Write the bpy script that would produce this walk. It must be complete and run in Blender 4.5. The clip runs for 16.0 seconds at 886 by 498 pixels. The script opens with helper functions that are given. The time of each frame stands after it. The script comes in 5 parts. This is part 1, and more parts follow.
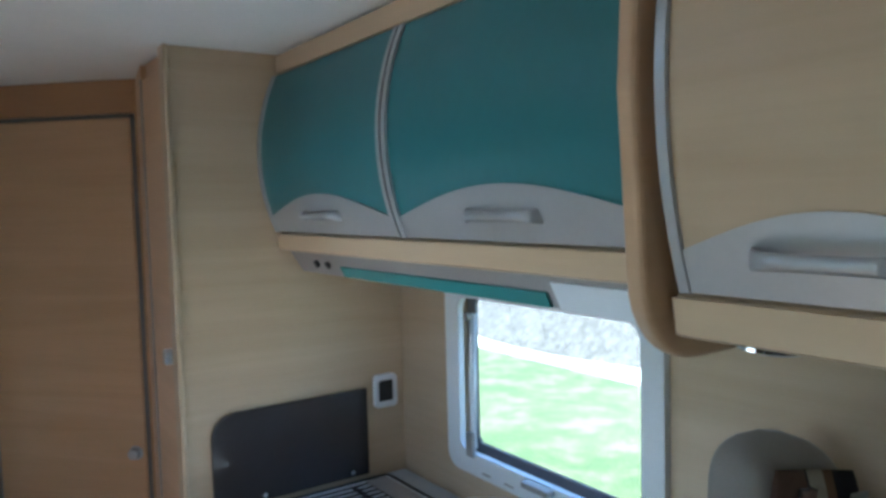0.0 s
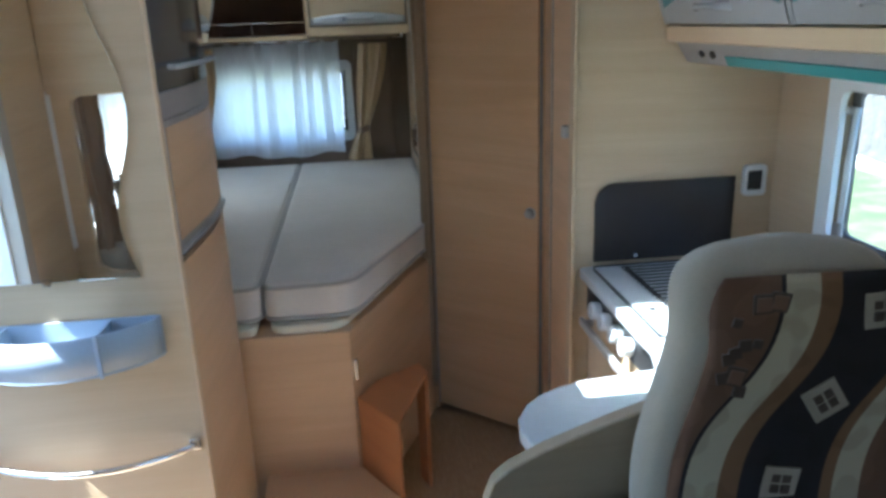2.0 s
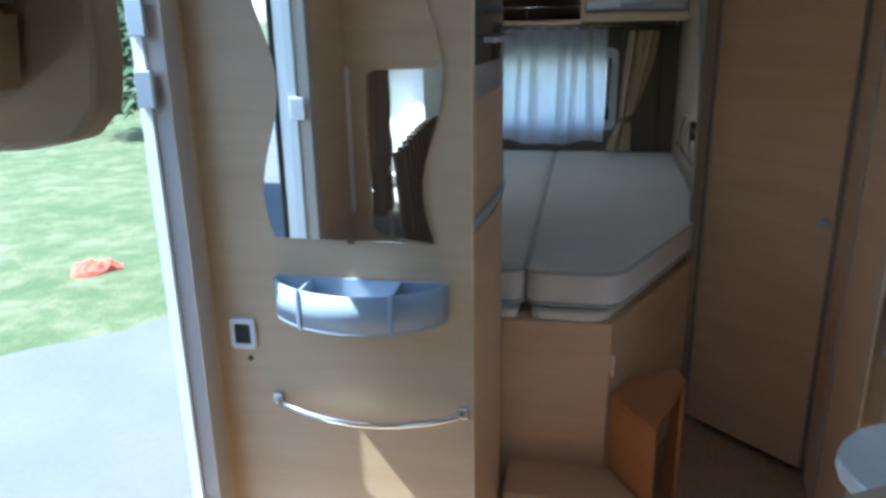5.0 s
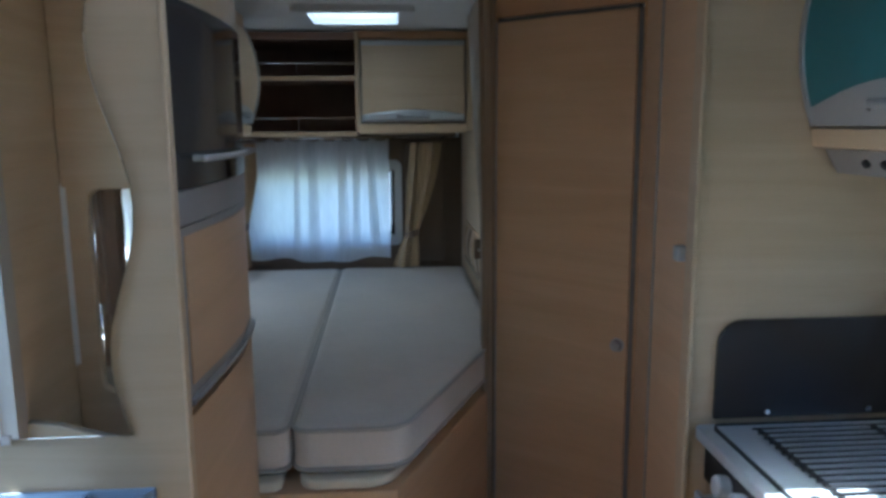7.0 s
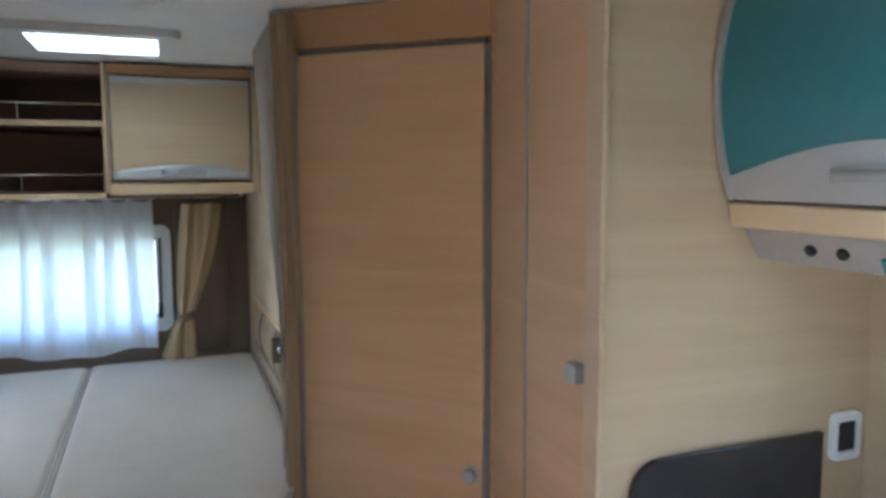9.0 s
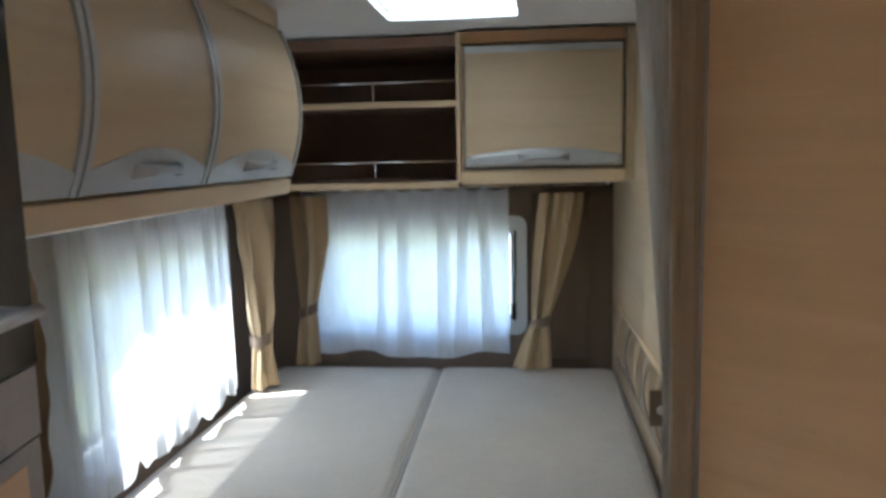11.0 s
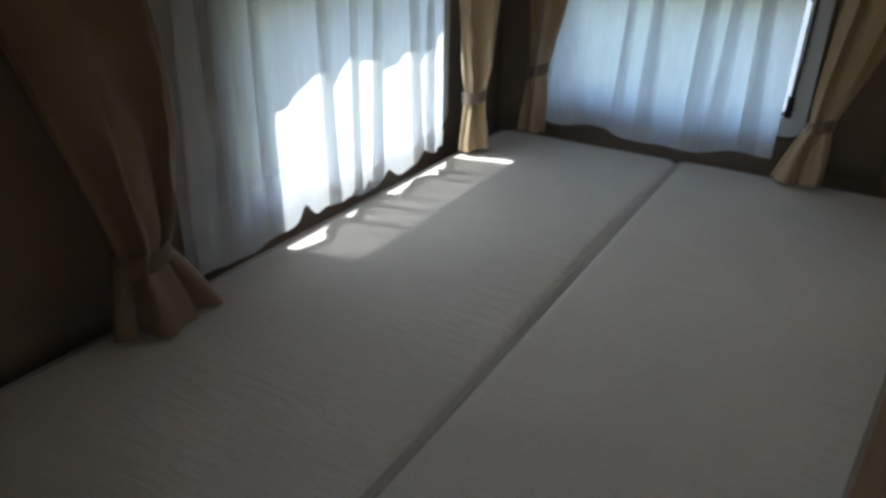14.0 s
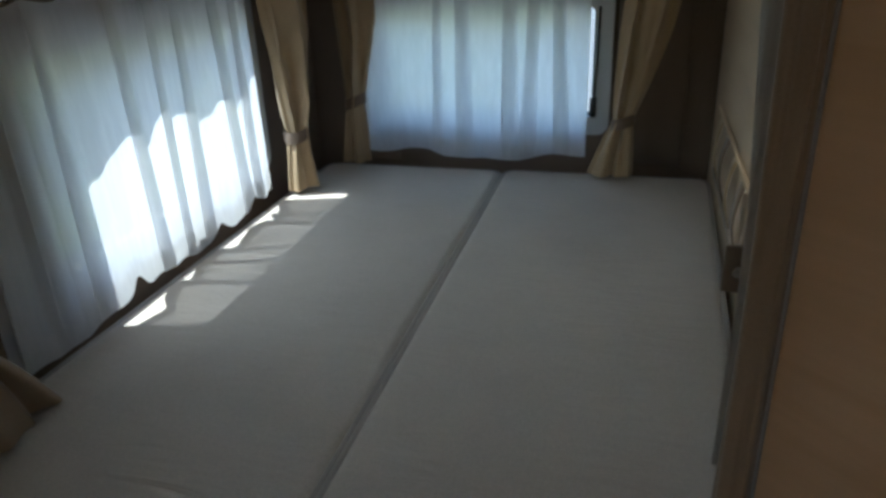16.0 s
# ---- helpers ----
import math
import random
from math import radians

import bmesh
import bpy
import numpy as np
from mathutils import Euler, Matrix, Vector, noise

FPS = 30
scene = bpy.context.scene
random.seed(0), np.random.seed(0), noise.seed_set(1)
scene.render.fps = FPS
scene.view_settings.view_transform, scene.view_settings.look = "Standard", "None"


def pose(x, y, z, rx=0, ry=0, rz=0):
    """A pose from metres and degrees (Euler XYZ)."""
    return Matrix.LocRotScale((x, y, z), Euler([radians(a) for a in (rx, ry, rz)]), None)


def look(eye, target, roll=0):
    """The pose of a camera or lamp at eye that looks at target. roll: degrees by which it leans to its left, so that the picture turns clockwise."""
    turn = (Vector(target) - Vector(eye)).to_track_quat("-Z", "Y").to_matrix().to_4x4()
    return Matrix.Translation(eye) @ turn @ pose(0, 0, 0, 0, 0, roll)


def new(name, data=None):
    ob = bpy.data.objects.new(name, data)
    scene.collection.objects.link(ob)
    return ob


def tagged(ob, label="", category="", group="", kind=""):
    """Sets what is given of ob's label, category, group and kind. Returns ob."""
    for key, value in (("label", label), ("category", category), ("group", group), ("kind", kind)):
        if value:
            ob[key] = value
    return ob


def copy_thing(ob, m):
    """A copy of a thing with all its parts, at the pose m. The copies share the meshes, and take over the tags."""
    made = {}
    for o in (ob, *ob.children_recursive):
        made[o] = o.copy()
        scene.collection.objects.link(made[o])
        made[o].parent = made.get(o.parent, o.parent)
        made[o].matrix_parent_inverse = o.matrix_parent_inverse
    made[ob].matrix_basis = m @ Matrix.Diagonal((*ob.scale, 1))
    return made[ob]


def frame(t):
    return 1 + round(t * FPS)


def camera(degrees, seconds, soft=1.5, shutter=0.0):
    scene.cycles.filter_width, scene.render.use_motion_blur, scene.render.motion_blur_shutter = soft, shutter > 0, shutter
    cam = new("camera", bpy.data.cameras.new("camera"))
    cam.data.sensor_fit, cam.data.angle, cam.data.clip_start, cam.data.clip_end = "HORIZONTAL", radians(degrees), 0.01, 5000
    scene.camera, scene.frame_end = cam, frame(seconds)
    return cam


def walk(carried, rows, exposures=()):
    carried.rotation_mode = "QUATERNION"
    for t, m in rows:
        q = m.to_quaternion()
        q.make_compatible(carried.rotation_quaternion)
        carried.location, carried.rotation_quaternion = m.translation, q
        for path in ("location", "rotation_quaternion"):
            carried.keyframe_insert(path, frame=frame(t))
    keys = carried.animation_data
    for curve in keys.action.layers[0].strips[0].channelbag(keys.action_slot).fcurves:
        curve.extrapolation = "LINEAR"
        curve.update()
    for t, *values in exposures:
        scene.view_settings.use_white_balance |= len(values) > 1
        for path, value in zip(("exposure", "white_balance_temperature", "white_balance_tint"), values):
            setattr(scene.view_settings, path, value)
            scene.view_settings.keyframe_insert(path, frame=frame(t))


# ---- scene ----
cam = camera(62.0, 16.0, soft=3.3)
PATH = [
    (0, (0.039, 0.050, 1.603), (1.171, 1.694, 1.477), -1.5),
    (0.5, (-0.032, -0.035, 1.591), (0.911, 1.700, 1.278), -2.2),
    (1, (-0.084, -0.123, 1.593), (0.696, 1.667, 1.162), -2.9),
    (1.5, (-0.119, -0.163, 1.575), (0.427, 1.692, 1.065), -1.9),
    (2, (-0.112, -0.205, 1.576), (0.099, 1.693, 0.980), -2.1),
    (2.5, (-0.084, -0.206, 1.559), (-0.106, 1.672, 0.871), -2.6),
    (3, (-0.078, -0.192, 1.530), (-0.241, 1.626, 0.711), -1.3),
    (3.5, (-0.122, -0.187, 1.496), (-0.467, 1.582, 0.628), -0.9),
    (6, (-0.305, -0.108, 1.578), (-0.649, 1.815, 1.148), -1.3),
    (6.5, (-0.257, -0.019, 1.572), (-0.343, 1.936, 1.158), -3.5),
    (7, (-0.181, 0.217, 1.550), (-0.039, 2.184, 1.219), -0.4),
    (7.5, (-0.130, 0.353, 1.552), (0.004, 2.312, 1.174), -0.3),
    (8, (-0.126, 0.492, 1.526), (0.030, 2.451, 1.159), -1.3),
    (8.5, (-0.127, 0.679, 1.556), (0.462, 2.556, 1.194), -2.7),
    (9, (-0.152, 0.791, 1.588), (0.561, 2.649, 1.382), -0.2),
    (9.5, (-0.194, 0.875, 1.586), (0.226, 2.823, 1.415), -0.8),
    (10, (-0.125, 1.034, 1.592), (-0.071, 3.029, 1.466), -1.4),
    (12.5, (-0.121, 1.645, 1.612), (-0.638, 3.503, 1.082), 1.8),
    (13, (-0.057, 1.695, 1.604), (-0.816, 3.455, 1.035), 3.5),
    (13.5, (0.006, 1.741, 1.582), (-0.830, 3.390, 0.819), 1.7),
    (14, (0.017, 1.726, 1.563), (-0.872, 3.289, 0.687), 1.6),
    (14.5, (-0.004, 1.759, 1.542), (-0.825, 3.319, 0.597), 2.1),
    (15, (0.001, 1.800, 1.526), (-0.742, 3.385, 0.559), 2.4),
    (15.5, (-0.014, 1.774, 1.549), (-0.729, 3.387, 0.607), 0.9),
    (16, (-0.020, 1.732, 1.581), (-0.510, 3.488, 0.760), -2.2),
]
# exposure and white balance of the carried camera: seconds, stops, kelvin, tint
LIGHT = [(0, 2.6, 5150, 0), (1.5, 2.7, 5400, 1), (2.0, 2.8, 5300, 0), (3.0, 2.85, 5100, -2), (3.5, 2.8, 5050, -3), (6.0, 1.6, 5250, 2), (6.5, 1.9, 5150, 1), (7.0, 2.12, 5050, 1), (7.5, 2.72, 5250, 3), (8.0, 3.0, 5300, 4), (9.5, 3.3, 5600, 4), (10.2, 3.2, 5700, 4), (12.3, 2.7, 5950, 4), (13.2, 2.25, 5900, 4), (14.5, 1.9, 5900, 3), (16.0, 1.75, 5700, 0)]
walk(cam, [(t, look(eye, target, roll)) for t, eye, target, roll in PATH], LIGHT)

# ---- light ----
SUN_UP, SUN_WAY = radians(60), radians(14.5)      # height; travel direction, turned from +x towards +y
world = bpy.data.worlds.new("sky")
scene.world = world
world.use_nodes = True
wn = world.node_tree.nodes
sky = wn.new("ShaderNodeTexSky")
sky.sky_type, sky.sun_disc = "NISHITA", False
sky.sun_elevation, sky.sun_rotation = SUN_UP, radians(255.5)
wn["Background"].inputs["Strength"].default_value = 0.15
world.node_tree.links.new(sky.outputs[0], wn["Background"].inputs[0])
sun = new("sun", bpy.data.lights.new("sun", "SUN"))
sun.data.energy, sun.data.angle, sun.data.color = 5.0, radians(0.5), (1.0, 0.96, 0.9)
sd = Vector((math.cos(SUN_UP) * math.cos(SUN_WAY), math.cos(SUN_UP) * math.sin(SUN_WAY), -math.sin(SUN_UP)))
sun.matrix_world = look((-6, -3, 10), Vector((-6, -3, 10)) + sd)


# ---- materials ----
def material(name):
    m = bpy.data.materials.new(name)
    m.use_nodes = True
    return m, m.node_tree.nodes, m.node_tree.links, m.node_tree.nodes["Principled BSDF"]


def noise_at(n, l, scale, stretch=(1, 1, 1), detail=4.0, rough=0.55, distort=0.0):
    tc, mp, tx = n.new("ShaderNodeTexCoord"), n.new("ShaderNodeMapping"), n.new("ShaderNodeTexNoise")
    mp.inputs["Scale"].default_value = stretch
    tx.inputs["Scale"].default_value, tx.inputs["Detail"].default_value = scale, detail
    tx.inputs["Roughness"].default_value, tx.inputs["Distortion"].default_value = rough, distort
    l.new(tc.outputs["Object"], mp.inputs[0])
    l.new(mp.outputs[0], tx.inputs["Vector"])
    return tx.outputs[0]


def ramp(n, l, fac, stops):
    r = n.new("ShaderNodeValToRGB")
    while len(r.color_ramp.elements) < len(stops):
        r.color_ramp.elements.new(0.5)
    for e, (p, c) in zip(r.color_ramp.elements, stops):
        e.position, e.color = p, (*c, 1)
    l.new(fac, r.inputs[0])
    return r.outputs[0]


def mixed(n, l, a, b, fac, how="MIX"):
    m = n.new("ShaderNodeMix")
    m.data_type, m.blend_type = "RGBA", how
    l.new(a, m.inputs[6])
    l.new(b, m.inputs[7])
    if isinstance(fac, float):
        m.inputs[0].default_value = fac
    else:
        l.new(fac, m.inputs[0])
    return m.outputs[2]


def bump(n, l, p, height, strength=0.2, dist=0.002):
    b = n.new("ShaderNodeBump")
    b.inputs["Strength"].default_value, b.inputs["Distance"].default_value = strength, dist
    l.new(height, b.inputs["Height"])
    l.new(b.outputs[0], p.inputs["Normal"])


def wood(name, light, dark, rough=0.42):
    """Veneer whose fine grain runs level, with broad soft bands."""
    m, n, l, p = material(name)
    fine = noise_at(n, l, 8.0, (0.4, 0.4, 10), 6.0, 0.6, 0.6)
    broad = noise_at(n, l, 1.8, (0.6, 0.6, 7), 3.0, 0.5, 1.0)
    mid = tuple((a + b) / 2 for a, b in zip(light, dark))
    a = ramp(n, l, fine, [(0.22, dark), (0.5, mid), (0.78, light)])
    b = ramp(n, l, broad, [(0.3, dark), (0.7, light)])
    l.new(mixed(n, l, a, b, 0.6), p.inputs["Base Color"])
    p.inputs["Roughness"].default_value = rough
    bump(n, l, p, fine, 0.06, 0.001)
    return m


def plain(name, col, rough=0.5, metal=0.0, var=0.12, scale=6.0, grain=0.05):
    m, n, l, p = material(name)
    big, small = noise_at(n, l, scale), noise_at(n, l, scale * 25, detail=2.0)
    lo, hi = tuple(c * (1 - var) for c in col), tuple(min(1, c * (1 + var)) for c in col)
    a, b = ramp(n, l, big, [(0.3, lo), (0.7, hi)]), ramp(n, l, small, [(0.3, lo), (0.7, hi)])
    l.new(mixed(n, l, a, b, 0.35), p.inputs["Base Color"])
    r = n.new("ShaderNodeMapRange")
    r.inputs[3].default_value, r.inputs[4].default_value = max(0.02, rough - 0.06), min(1, rough + 0.06)
    l.new(big, r.inputs[0])
    l.new(r.outputs[0], p.inputs["Roughness"])
    p.inputs["Metallic"].default_value = metal
    bump(n, l, p, small, grain, 0.001)
    return m


def fabric(name, col, weave=350.0, var=0.1):
    m, n, l, p = material(name)
    big, small = noise_at(n, l, 5.0), noise_at(n, l, weave, detail=1.0)
    lo, hi = tuple(c * (1 - var) for c in col), tuple(min(1, c * (1 + var)) for c in col)
    a, b = ramp(n, l, big, [(0.3, lo), (0.7, hi)]), ramp(n, l, small, [(0.35, lo), (0.65, hi)])
    l.new(mixed(n, l, a, b, 0.5), p.inputs["Base Color"])
    p.inputs["Roughness"].default_value = 0.92
    p.inputs["Sheen Weight"].default_value = 0.25
    bump(n, l, p, small, 0.25, 0.001)
    return m


def sheer(name, col, clear=0.25, through_part=0.6):
    """Cloth that lets light through: part open weave, part glow of light from behind."""
    m, n, l, p = material(name)
    out = n["Material Output"]
    d, t, c = n.new("ShaderNodeBsdfDiffuse"), n.new("ShaderNodeBsdfTranslucent"), n.new("ShaderNodeBsdfTransparent")
    weave = noise_at(n, l, 60.0, (1, 1, 0.2), 2.0)
    shade = ramp(n, l, weave, [(0.3, tuple(v * 0.93 for v in col)), (0.7, col)])
    l.new(shade, d.inputs[0])
    l.new(shade, t.inputs[0])
    m1, m2 = n.new("ShaderNodeMixShader"), n.new("ShaderNodeMixShader")
    m1.inputs[0].default_value, m2.inputs[0].default_value = through_part, clear
    if clear and name == "white_net_cloth":
        # the gathered cloth is dense in some bands and open in others
        bands = noise_at(n, l, 17.0, (1, 1, 0.22), 3.0)
        l.new(ramp(n, l, bands, [(0.42, (0.06, 0.06, 0.06)), (0.58, (2.4 * clear,) * 3)]), m2.inputs[0])
    l.new(d.outputs[0], m1.inputs[1]); l.new(t.outputs[0], m1.inputs[2])
    l.new(m1.outputs[0], m2.inputs[1]); l.new(c.outputs[0], m2.inputs[2])
    l.new(m2.outputs[0], out.inputs[0])
    return m


def glass(name, col, rough=0.0):
    m, n, l, p = material(name)
    p.inputs["Base Color"].default_value = (*col, 1)
    p.inputs["Transmission Weight"].default_value, p.inputs["Roughness"].default_value, p.inputs["IOR"].default_value = 1.0, rough, 1.05
    return m


def vinyl_floor():
    m, n, l, p = material("vinyl_floor")
    fine = noise_at(n, l, 22.0, (6, 0.7, 1), 5.0)
    dash = noise_at(n, l, 60.0, (3, 0.5, 1), 1.0)
    a = ramp(n, l, fine, [(0.3, (0.27, 0.165, 0.09)), (0.7, (0.39, 0.255, 0.15))])
    b = ramp(n, l, dash, [(0.52, (0.34, 0.225, 0.13)), (0.64, (0.45, 0.33, 0.21))])
    l.new(mixed(n, l, a, b, 0.4), p.inputs["Base Color"])
    p.inputs["Roughness"].default_value = 0.48
    bump(n, l, p, dash, 0.1, 0.001)
    return m


def lawn():
    m, n, l, p = material("lawn")
    tuft, patch, dry = noise_at(n, l, 30.0), noise_at(n, l, 2.6, (1, 1, 1), 8.0, 0.7), noise_at(n, l, 0.35, detail=5.0)
    a = ramp(n, l, tuft, [(0.3, (0.022, 0.040, 0.012)), (0.7, (0.095, 0.112, 0.044))])
    b = ramp(n, l, patch, [(0.40, (0.036, 0.064, 0.018)), (0.5, (0.08, 0.095, 0.036)), (0.64, (0.20, 0.175, 0.115))])
    c = mixed(n, l, a, b, 0.6)
    l.new(mixed(n, l, c, ramp(n, l, dry, [(0.5, (0.07, 0.105, 0.035)), (0.7, (0.21, 0.19, 0.12))]), 0.3), p.inputs["Base Color"])
    p.inputs["Roughness"].default_value = 0.95
    bump(n, l, p, tuft, 0.8, 0.02)
    return m


def seat_stripes():
    """Woven seat cloth: lengthwise stripes of brown, black and cream that swing to one side half way up."""
    m, n, l, p = material("seat_stripes")
    tc, sx = n.new("ShaderNodeTexCoord"), n.new("ShaderNodeSeparateXYZ")
    l.new(tc.outputs["Object"], sx.inputs[0])
    def step(op, a, b=None, c=None):
        k = n.new("ShaderNodeMath")
        k.operation = op
        for q, v in enumerate((a, b, c)):
            if isinstance(v, (int, float)):
                k.inputs[q].default_value = v
            elif v is not None:
                l.new(v, k.inputs[q])
        return k.outputs[0]
    up = step("ADD", sx.outputs[2], -0.18)
    swing = step("MULTIPLY", step("TANH", step("DIVIDE", up, 0.075)), 0.050)
    across = step("SUBTRACT", sx.outputs[0], step("MULTIPLY_ADD", up, 0.10, swing))
    fac = step("DIVIDE", step("ADD", across, 0.23), 0.40)
    br, bk, cr, tn = (0.125, 0.07, 0.045), (0.014, 0.012, 0.016), (0.36, 0.325, 0.25), (0.15, 0.085, 0.045)
    col = ramp(n, l, fac, [(0.0, br), (0.345, bk), (0.36, cr), (0.475, tn), (0.545, bk), (0.83, tn), (0.875, cr), (0.97, br)])
    col.node.color_ramp.interpolation = "CONSTANT"
    spots = ramp(n, l, noise_at(n, l, 26.0, (1, 1, 1), 0.0), [(0.5, (1, 1, 1)), (0.56, (0.45, 0.4, 0.4))])
    l.new(mixed(n, l, col, spots, 0.3, "MULTIPLY"), p.inputs["Base Color"])
    p.inputs["Roughness"].default_value = 0.95
    bump(n, l, p, noise_at(n, l, 300.0, detail=1.0), 0.3, 0.001)
    return m


PALE = wood("pale_veneer", (0.58, 0.445, 0.295), (0.475, 0.35, 0.215))
BEECH = wood("beech_veneer", (0.64, 0.42, 0.25), (0.52, 0.33, 0.18))
BEECH_EDGE = wood("beech_edge", (0.52, 0.31, 0.16), (0.40, 0.225, 0.11))
ORANGE = wood("orange_veneer", (0.50, 0.22, 0.09), (0.40, 0.16, 0.06))
LEDGE = wood("pale_edge", (0.66, 0.5, 0.32), (0.57, 0.41, 0.25))
BOARD = wood("beige_laminate", (0.33, 0.26, 0.18), (0.26, 0.20, 0.135))
DARKWOOD = plain("brown_felt", (0.17, 0.115, 0.08), 0.95, var=0.15, scale=3, grain=0.3)
SHELF_IN = plain("dark_shelf_lining", (0.30, 0.19, 0.14), 0.8)
WALLCLOTH = plain("brown_wall_cloth", (0.22, 0.16, 0.115), 0.95, var=0.12, scale=4, grain=0.3)
WHITE = plain("white_ceiling_board", (0.78, 0.78, 0.77), 0.6, var=0.04)
WHITEPLASTIC = plain("white_plastic", (0.74, 0.75, 0.76), 0.35, var=0.04)
GREYPLASTIC = plain("grey_blue_plastic", (0.33, 0.40, 0.50), 0.38, var=0.05)
ALU = plain("satin_aluminium", (0.46, 0.46, 0.465), 0.42, 0.45, var=0.05)
FRAMEGREY = plain("beige_grey_plastic", (0.42, 0.38, 0.34), 0.5, var=0.05)
HANDLE = plain("pale_grey_handle", (0.38, 0.38, 0.385), 0.38, 0.35, var=0.04)
HOBSTEEL = plain("satin_hob_steel", (0.62, 0.65, 0.68), 0.34, 0.3, var=0.04)
STEEL = plain("brushed_steel", (0.62, 0.61, 0.6), 0.25, 1.0, var=0.06)
CHROME = plain("chrome", (0.8, 0.8, 0.8), 0.1, 1.0, var=0.02)
GREYTRIM = plain("grey_rubber_trim", (0.16, 0.15, 0.15), 0.6)
EDGE = plain("grey_edge_strip", (0.34, 0.31, 0.29), 0.45, 0.2)
TEAL = plain("teal_lacquer", (0.045, 0.178, 0.195), 0.36, var=0.07, scale=2.0, grain=0.02)
TEALGLASS = plain("teal_lamp_lens", (0.065, 0.235, 0.23), 0.2, var=0.05)
FROST = plain("frosted_lens", (0.66, 0.68, 0.7), 0.3, var=0.04)
BLACKGLASS = plain("smoked_glass", (0.042, 0.036, 0.034), 0.07, var=0.1)
BLACK = plain("black_plastic", (0.015, 0.015, 0.016), 0.45)
CREAM = plain("cream_board", (0.72, 0.66, 0.52), 0.45, var=0.04)
WORKTOP = plain("grey_worktop", (0.42, 0.45, 0.47), 0.35, var=0.06, scale=40)
MATT = fabric("cream_mattress_cloth", (0.64, 0.575, 0.505), 260)
mn, ml = MATT.node_tree.nodes, MATT.node_tree.links
crease = noise_at(mn, ml, 3.0, (2.0, 9.0, 1.0), 3.0, 0.6, 1.2)
b2 = mn.new("ShaderNodeBump")
b2.inputs["Strength"].default_value, b2.inputs["Distance"].default_value = 0.35, 0.012
ml.new(crease, b2.inputs["Height"])
ml.new(mn["Bump"].outputs[0], b2.inputs["Normal"])
ml.new(b2.outputs[0], mn["Principled BSDF"].inputs["Normal"])
PIPING = fabric("grey_piping", (0.42, 0.38, 0.34), 400)
DRAPE = fabric("cream_drape_cloth", (0.47, 0.34, 0.195), 300)
DRAPE_BROWN = fabric("brown_drape_cloth", (0.20, 0.14, 0.095), 300)
# tan of the rolled edge; also the cream drape with bed-foot shade coloured in
DRAPE_TAN_AND_SHADED = fabric("tan_and_shaded_drape_cloth", (0.27, 0.19, 0.12), 300)
GREYCLOTH = sheer("grey_room_curtain", (0.55, 0.5, 0.44), 0.0, 0.3)
NET = sheer("white_net_cloth", (0.93, 0.93, 0.93), 0.045, 0.72)
SEAT = fabric("beige_seat_leather", (0.29, 0.258, 0.215), 500)
# bench cushion cloth, darkened so the colour carries the shade it lies in
SHADED_SEAT = fabric("shaded_seat_cloth", (0.065, 0.055, 0.046), 320)
SHADED_SEAT.node_tree.nodes["Principled BSDF"].inputs["Sheen Weight"].default_value = 0.03
DARKCLOTH = fabric("dark_brown_cloth", (0.045, 0.028, 0.022), 300)
MILKY = sheer("milky_dome", (0.90, 0.92, 0.90), 0.15, 0.85)
STRIPES = seat_stripes()
WEAVE = fabric("brown_woven_cloth", (0.13, 0.072, 0.046), 320)
FLOOR = vinyl_floor()
LAWN = lawn()
ASPHALT = plain("pale_asphalt", (0.105, 0.107, 0.114), 0.9, var=0.15, scale=1.2, grain=0.5)
SHELL = plain("white_vehicle_skin", (0.75, 0.76, 0.77), 0.3, var=0.03)
PANE = glass("clear_acrylic", (0.90, 0.93, 0.93))
m_, n_, l_, p_ = material("silver_mirror")
MIRROR = m_
p_.inputs["Base Color"].default_value, p_.inputs["Metallic"].default_value, p_.inputs["Roughness"].default_value = (0.86, 0.88, 0.87, 1), 1.0, 0.015


# ---- mesh tools ----
def finish(bm, name, mat, parent=None, smooth=False, at=(0, 0, 0)):
    bmesh.ops.recalc_face_normals(bm, faces=bm.faces)
    me = bpy.data.meshes.new(name)
    bmesh.ops.translate(bm, verts=bm.verts, vec=[-a for a in at])
    bm.to_mesh(me)
    bm.free()
    for m in (mat if isinstance(mat, (list, tuple)) else [mat]):
        me.materials.append(m)
    if smooth:
        for f in me.polygons:
            f.use_smooth = True
    ob = new(name, me)
    if parent is None:
        ob.location = at
    else:
        ob.parent = parent
        ob.location = Vector(at) - Vector(parent.location) - (Vector(parent.parent.location) if parent.parent else Vector((0, 0, 0)))
    return ob


def add_box(bm, x0, x1, y0, y1, z0, z1, bevel=0.0, seg=2):
    r = bmesh.ops.create_cube(bm, size=1)
    bmesh.ops.scale(bm, verts=r["verts"], vec=(x1 - x0, y1 - y0, z1 - z0))
    bmesh.ops.translate(bm, verts=r["verts"], vec=((x0 + x1) / 2, (y0 + y1) / 2, (z0 + z1) / 2))
    if bevel:
        es = list({e for v in r["verts"] for e in v.link_edges})
        bmesh.ops.bevel(bm, geom=es, offset=bevel, segments=seg, affect="EDGES", profile=0.5)


def box(name, x0, x1, y0, y1, z0, z1, mat, bevel=0.002, parent=None, seg=2):
    bm = bmesh.new()
    add_box(bm, x0, x1, y0, y1, z0, z1, bevel, seg)
    return finish(bm, name, mat, parent, at=((x0 + x1) / 2, (y0 + y1) / 2, z0))


